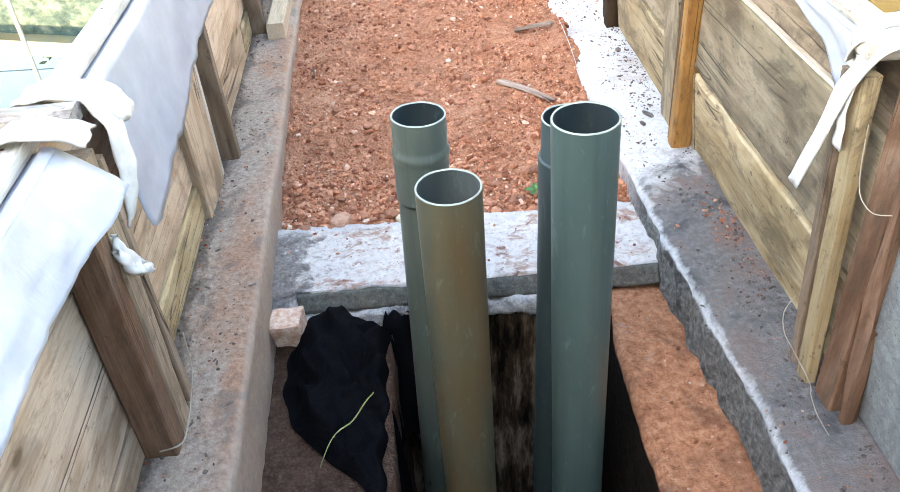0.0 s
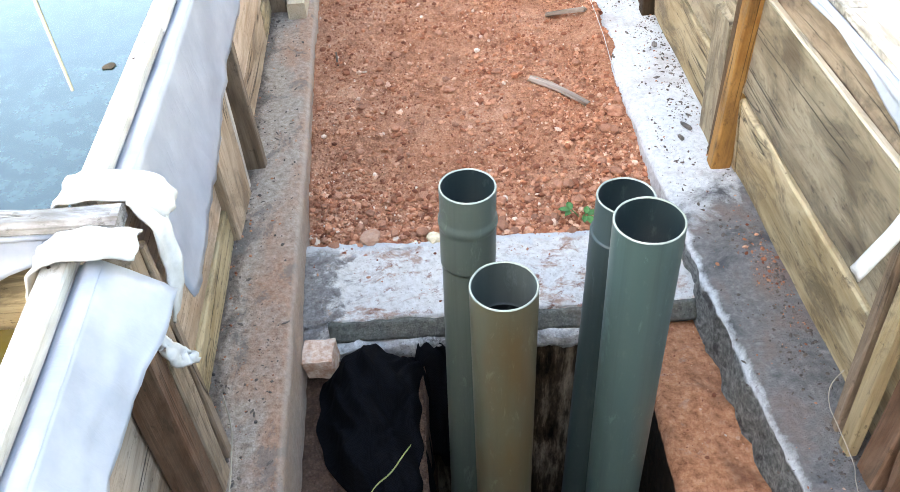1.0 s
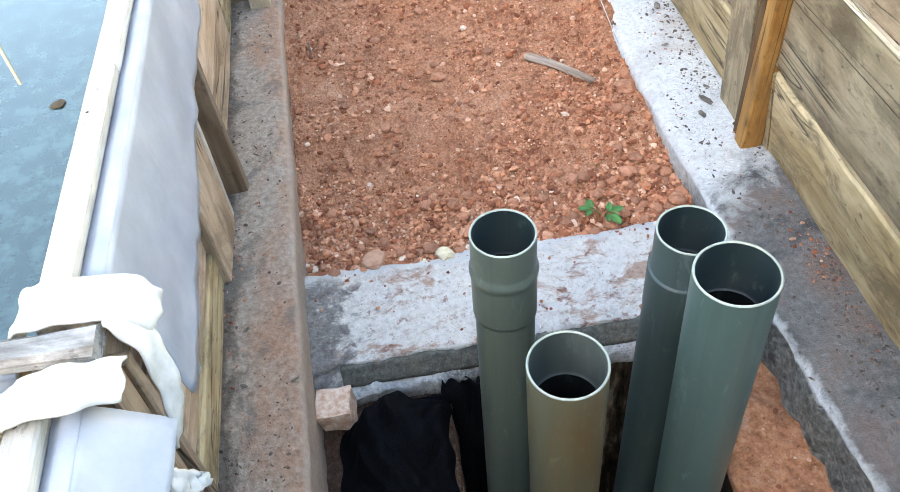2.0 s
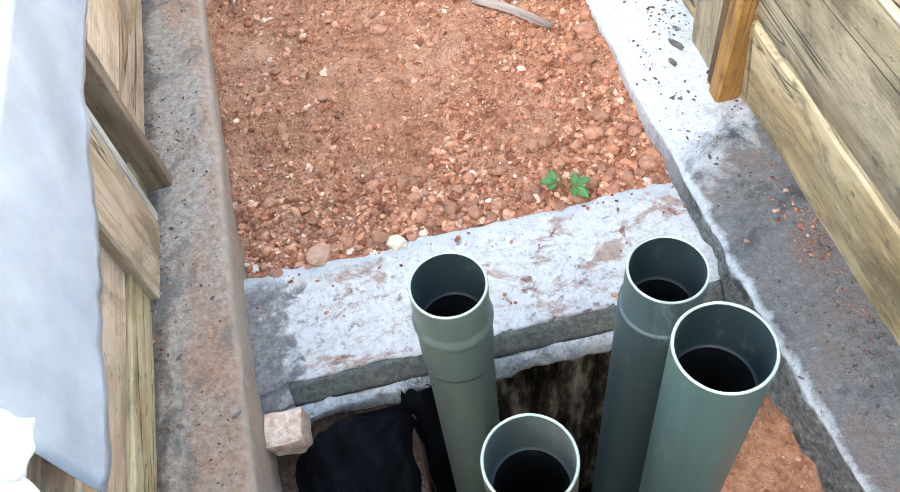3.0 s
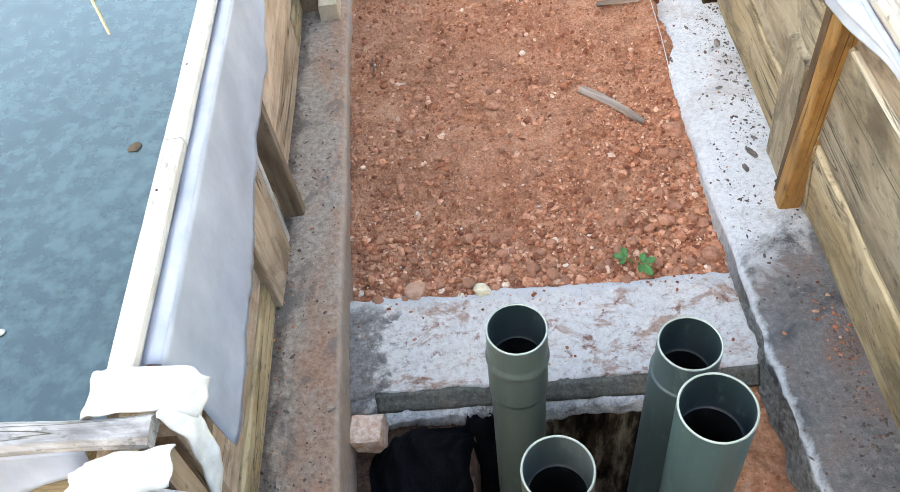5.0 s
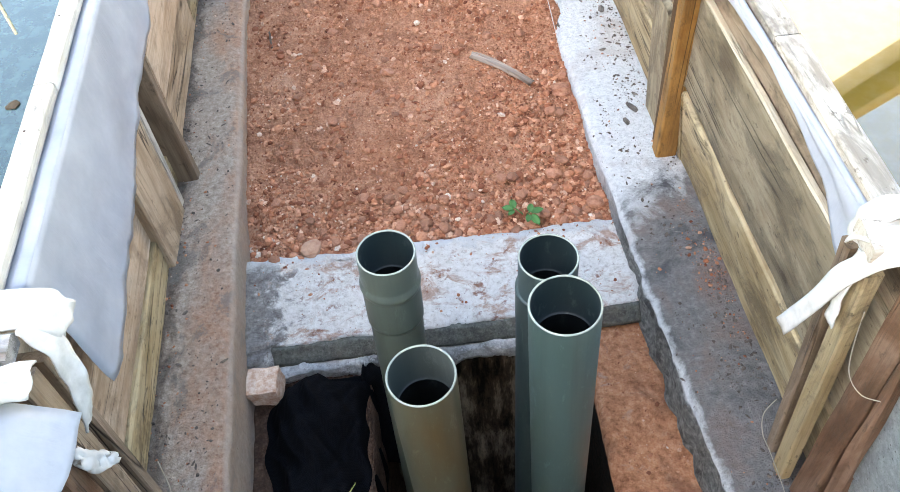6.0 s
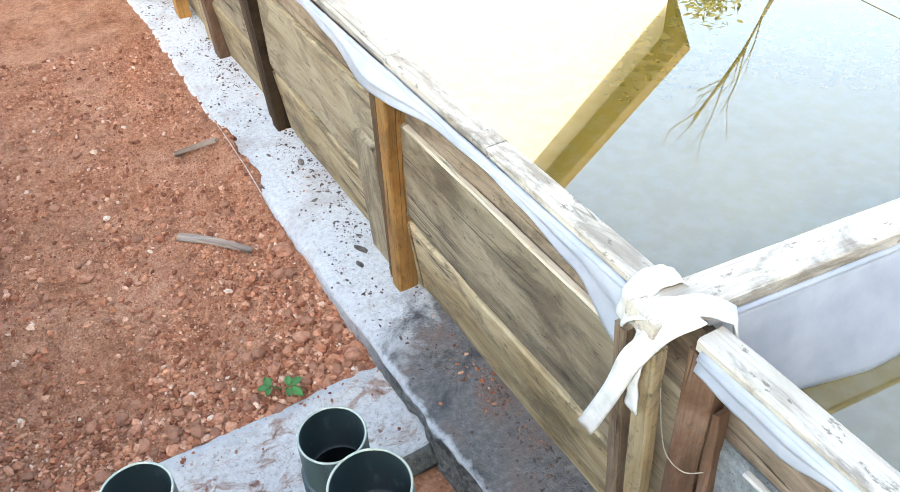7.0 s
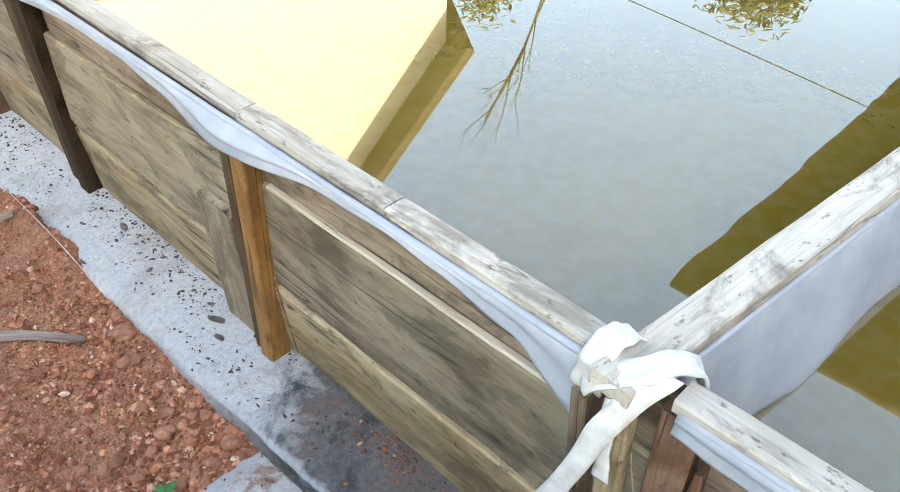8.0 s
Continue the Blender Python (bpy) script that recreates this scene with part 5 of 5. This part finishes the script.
# roof edge over the far pond corner
can = base("canopy", (5.0, 2.0, 0), "dark sheet canopy on posts over the far pond edge", "canopy")
part("roof_sheet", block_bm(30, 12, 1, (3.45, 1.0, 2.70), (8.5, 2.35, 2.74), 0.03, 3, 2), ROOF, can)
for x, y in ((7.2, 1.1), (7.2, 2.2), (8.3, 1.1), (8.3, 2.2)):
    bar("post", (x, y, -0.1), (x, y, 2.7), 0.07, 0.07, WOOD_BROWN, can, side=(1, 0, 0))


def branch(paths, p, d, length, r, depth, rng, spread):
    n = 4
    pts = [p.copy()]
    for i in range(n):
        d = (d + Vector((rng.uniform(-1, 1), rng.uniform(-1, 1), rng.uniform(-0.5, 0.7))) * 0.16).normalized()
        p = p + d * length / n
        pts.append(p.copy())
        if depth and i >= 1 and rng.random() < 0.85:
            e = (d + Vector((rng.uniform(-1, 1), rng.uniform(-1, 1), rng.uniform(-0.2, 0.8))) * spread).normalized()
            branch(paths, p, e, length * 0.6, r * 0.5, depth - 1, rng, spread)
    paths.append((pts, r))


def join_tubes(paths, sides=6):
    bm = bmesh.new()
    tmp = bpy.data.meshes.new("twigs")
    for pts, r in paths:
        b = tube_bm(pts, r, sides, 0.45)
        b.to_mesh(tmp)
        b.free()
        bm.from_mesh(tmp)
    bpy.data.meshes.remove(tmp)
    return bm


def tree(at, height, lean, seed, leaves, crown_r, label):
    rng = random.Random(seed)
    t = base("tree", at, label, "tree")
    paths = []
    branch(paths, Vector(at), Vector(lean).normalized(), height * 0.72, 0.10 if leaves else 0.055, 3, rng, 0.8)
    part("trunk", join_tubes(paths), BARK, t)
    if leaves:
        verts, faces = [], []
        tips = [p for pts, r in paths if r < 0.06 for p in pts[2:]]
        for _ in range(leaves):
            c = rng.choice(tips) + Vector([max(-1.2, min(1.2, rng.gauss(0, 0.8))) for _ in range(3)]) * crown_r
            a = Vector((rng.uniform(-1, 1), rng.uniform(-1, 1), rng.uniform(-0.6, 0.6))).normalized()
            b = a.orthogonal().normalized()
            s = rng.uniform(0.05, 0.11)
            k = len(verts)
            verts += [c - a * s, c + b * s * 0.4, c + a * s, c - b * s * 0.4]
            faces.append((k, k + 1, k + 2, k + 3))
        me = bpy.data.meshes.new("crown")
        me.from_pydata(verts, [], faces)
        me.materials.append(TREE_LEAF)
        part("crown", me, TREE_LEAF, t)
    return t


tree(az(64, 13.0, -0.1), 3.25, (0.0, 0.0, 1), 9, 6500, 0.34, "leafy tree beyond the brown pond")
tree(az(45, 13.0, -0.1), 4.2, (0.0, 0.0, 1), 12, 4500, 0.3, "leafy yellow-green tree beside the cream house")
tree((-5.6, 13.0, -0.1), 4.1, (0.0, 0.0, 1), 15, 5000, 0.22, "leafy tree behind the low house")


def bare_tree():
    """A leaning leafless tree: one long leader that forks into fine twigs."""
    rng = random.Random(4)
    t = base("tree", (8.35, 6.45, -0.1), "bare leafless tree beyond the brown pond", "tree")
    leader = [Vector(p) for p in ((8.35, 6.45, -0.1), (8.22, 6.62, 2.0), (8.02, 6.87, 3.69), (7.90, 7.04, 4.45), (7.74, 7.20, 5.0), (7.62, 7.38, 5.5))]
    paths = [(leader, 0.038)]
    for f in (2.3, 2.8, 3.0, 3.4, 3.7, 4.0, 4.2, 4.5, 4.7):
        i = int(f)
        p = leader[i].lerp(leader[i + 1], f - i)
        up = (leader[i + 1] - leader[i]).normalized()
        d = (up + Vector((rng.uniform(-1, 1), rng.uniform(-1, 1), rng.uniform(-0.1, 0.5))) * 0.85).normalized()
        branch(paths, p, d, rng.uniform(0.6, 1.0) * (0.55 if f > 3.5 else 1.0), 0.010, 2, rng, 0.8)
    part("trunk", join_tubes(paths), BARK, t)
    return t


bare_tree()

# ---- loose gravel ----
def gravel(name, spots, mat, label, flat=False):
    rng = random.Random(3)
    b = bmesh.new()
    bmesh.ops.create_icosphere(b, subdivisions=1, radius=1)
    shape = [v.co.copy() for v in b.verts]
    tris = [[v.index for v in f.verts] for f in b.faces]
    b.free()
    verts, faces = [], []
    for x, y, z, s in spots:
        r = Euler((rng.uniform(0, 6), rng.uniform(0, 6), rng.uniform(0, 6))).to_matrix()
        k = len(verts)
        sc = [s * rng.uniform(0.8, 2.2), s * rng.uniform(0.4, 1.1), s * 0.35] if flat else [s * rng.uniform(0.5, 1.4) for _ in range(3)]
        if flat:
            r = Euler((rng.uniform(-0.3, 0.3), rng.uniform(-0.3, 0.3), rng.uniform(0, 6))).to_matrix()
        for p in shape:
            w = p * (1 + rng.uniform(-0.18, 0.18))
            q = r @ Vector((w.x * sc[0], w.y * sc[1], w.z * sc[2]))
            verts.append((x + q.x, y + q.y, z + q.z * 0.75 + s * 0.35))
        faces += [(k + a, k + c, k + d) for a, c, d in tris]
    me = bpy.data.meshes.new(name)
    me.from_pydata(verts, [], faces)
    me.materials.append(mat)
    return tagged(new(name, me), label, "gravel", kind="stuff")


rng = random.Random(11)
spots = []
while len(spots) < 24000:
    x, y = rng.uniform(-0.52, 0.475), 1.86 + 2.0 * rng.random() ** 1.35
    if x < -0.378 - 0.043 * y + 0.004:
        continue
    # coarser and denser towards the beam and the limy kerb
    near = (smoothstep(2.2, 1.88, y) * 0.45 + smoothstep(0.1, 0.42, x) * 0.45 * smoothstep(2.8, 2.1, y)) * (0.55 + 0.9 * max(0.0, noise.noise(Vector((x * 8, y * 8, 7)))))
    if rng.random() > 0.30 + 0.8 * near + 0.45 * noise.noise(Vector((x * 6, y * 6, 0))):
        continue
    s = 0.0013 + 0.0022 * rng.random() ** 2 + 0.008 * rng.random() ** 12 + 0.0125 * near * rng.random() ** 6
    spots.append((x, y, soil_height(x, y), s))
while len(spots) < 24900:
    x, y = rng.uniform(-0.5, 0.47), 1.87 + 2.0 * rng.random() ** 1.3
    if x > -0.374 - 0.043 * y and noise.noise(Vector((x * 5, y * 5, 31))) > -0.15:
        spots.append((x, y, soil_height(x, y), 0.0035 + 0.0065 * rng.random() ** 2.5))
while len(spots) < 27200:
    x, y = rng.uniform(-0.46, 0.465), 1.875 + 0.75 * rng.random() ** 1.8
    if x > -0.374 - 0.043 * y and rng.random() < smoothstep(2.25, 1.9, y) + smoothstep(0.05, 0.4, x) - 0.1 + 0.5 * noise.noise(Vector((x * 7, y * 7, 41))):
        spots.append((x, y, soil_height(x, y), 0.0026 + 0.0068 * rng.random() ** 3))
gravel("gravel", spots, PEBBLE, "scattered red laterite pebbles and clods")
spots = []
for _ in range(1500):
    y = rng.uniform(0.9, 4.2)
    if rng.random() < 0.45:
        x = -0.378 - 0.043 * y - (0.16 * rng.random() ** 0.5)
        z = 0.026
    else:
        x, z = rng.uniform(0.49, 0.64), 0.0
        if rng.random() > 0.35 + 0.6 * smoothstep(0.55, 0.64, x):
            continue
    spots.append((x, y, z, 0.0010 + 0.0032 * rng.random() ** 5))
gravel("kerb_grit", spots, PEBBLE, "grit and crumbs of red soil lying on the kerbs")
spots = []
while len(spots) < 2600:
    y = rng.uniform(0.9, 4.4)
    if rng.random() < 0.35:
        x, z = -0.535 - 0.043 * y + 0.13 * rng.random() ** 2.2, 0.026
    else:
        x, z = 0.635 - 0.15 * rng.random() ** 1.6, 0.0
    if noise.noise(Vector((x * 13, y * 9, 21))) < 0.12 * rng.random():
        continue
    spots.append((x, y, z, 0.0010 + 0.0038 * rng.random() ** 5))
gravel("kerb_debris", spots, DEBRIS, "dark crumbs of bark and earth lying on the kerbs")
spots = []
while len(spots) < 1300:
    y = rng.uniform(1.1, 4.2)
    x = 0.645 - 0.19 * rng.random() ** 1.5
    z = 0.001
    if rng.random() < 0.4:
        x, z = -0.53 - 0.043 * y + 0.14 * rng.random() ** 1.7, 0.027
    if noise.noise(Vector((x * 9, y * 6, 51))) > -0.1 + 0.2 * rng.random():
        spots.append((x, y, z, 0.0012 + 0.0042 * rng.random() ** 3))
gravel("bark_flakes", spots, DEBRIS, "dark flakes of bark and wood lying on the kerbs", True)
spots = []
while len(spots) < 190:
    x, y = 0.615 + rng.gauss(0, 0.02), 1.63 + rng.gauss(0, 0.09)
    if x < 0.645:
        spots.append((x, y, 0.0, 0.0012 + 0.0045 * rng.random() ** 5))
gravel("spilled_soil", spots, PEBBLE, "spilled crumbs of red soil on the damp kerb")
clods = [mesh_of("stone", rock_bm(1.0, 3.1 * i, 0.62), STONE_RED, False) for i in range(7)]
placed = 0
while placed < 250:
    x, y = rng.uniform(-0.46, 0.44), 1.885 + 1.5 * rng.random() ** 1.9
    if x < -0.36 - 0.043 * y or rng.random() > 0.25 + smoothstep(2.15, 1.9, y) + smoothstep(0.2, 0.42, x) * smoothstep(2.6, 2.1, y):
        continue
    s = 0.006 + 0.013 * rng.random() ** 2.5
    ob = new("stone", clods[placed % 7])
    ob.matrix_basis = pose(x, y, soil_height(x, y) + s * 0.3, 0, 0, rng.uniform(0, 360)) @ Matrix.Scale(s, 4)
    tagged(ob, "loose red laterite clod lying on the soil", "stone", "loose stones")
    placed += 1
spots = [(rng.uniform(-0.44, 0.46), 1.875 - 0.23 * rng.random() ** 2, -0.078, 0.0013 + 0.004 * rng.random() ** 5) for _ in range(170)]
spots += [(rng.uniform(0.34, 0.475), rng.uniform(0.9, 1.63), -0.138, 0.0013 + 0.004 * rng.random() ** 5) for _ in range(260)]
gravel("beam_grit", spots, PEBBLE, "crumbs of red soil lying on the beam and ledge")
thing("string", tube_bm([(0.440, 2.50, 0.004), (0.444, 2.7, 0.022), (0.446, 2.85, 0.024), (0.452, 3.1, 0.006), (0.458, 3.5, 0.006)], 0.0012, 5), STRIP, "thin pale builder's string along the kerb edge", "string")
# nail heads
for ob, x, y, z in ((light_stake, 0.577, 1.162, 0.33), (light_stake, 0.572, 1.168, 0.47), (orange_post, 0.612, 1.998, 0.10), (orange_post, 0.609, 1.994, 0.16), (orange_post, 0.600, 1.972, 0.45)):
    part("nail", rock_bm(0.0035, 2, 0.6, 1), NAIL, ob, "rusty nail head", Matrix.Translation((x, y, z)))
for y in (1.10, 1.62, 1.95, 2.3):
    part("nail", rock_bm(0.0035, 2, 0.5, 1), NAIL, wall_l, "rusty nail head", Matrix.Translation(left(-0.550, y, 0.620)))
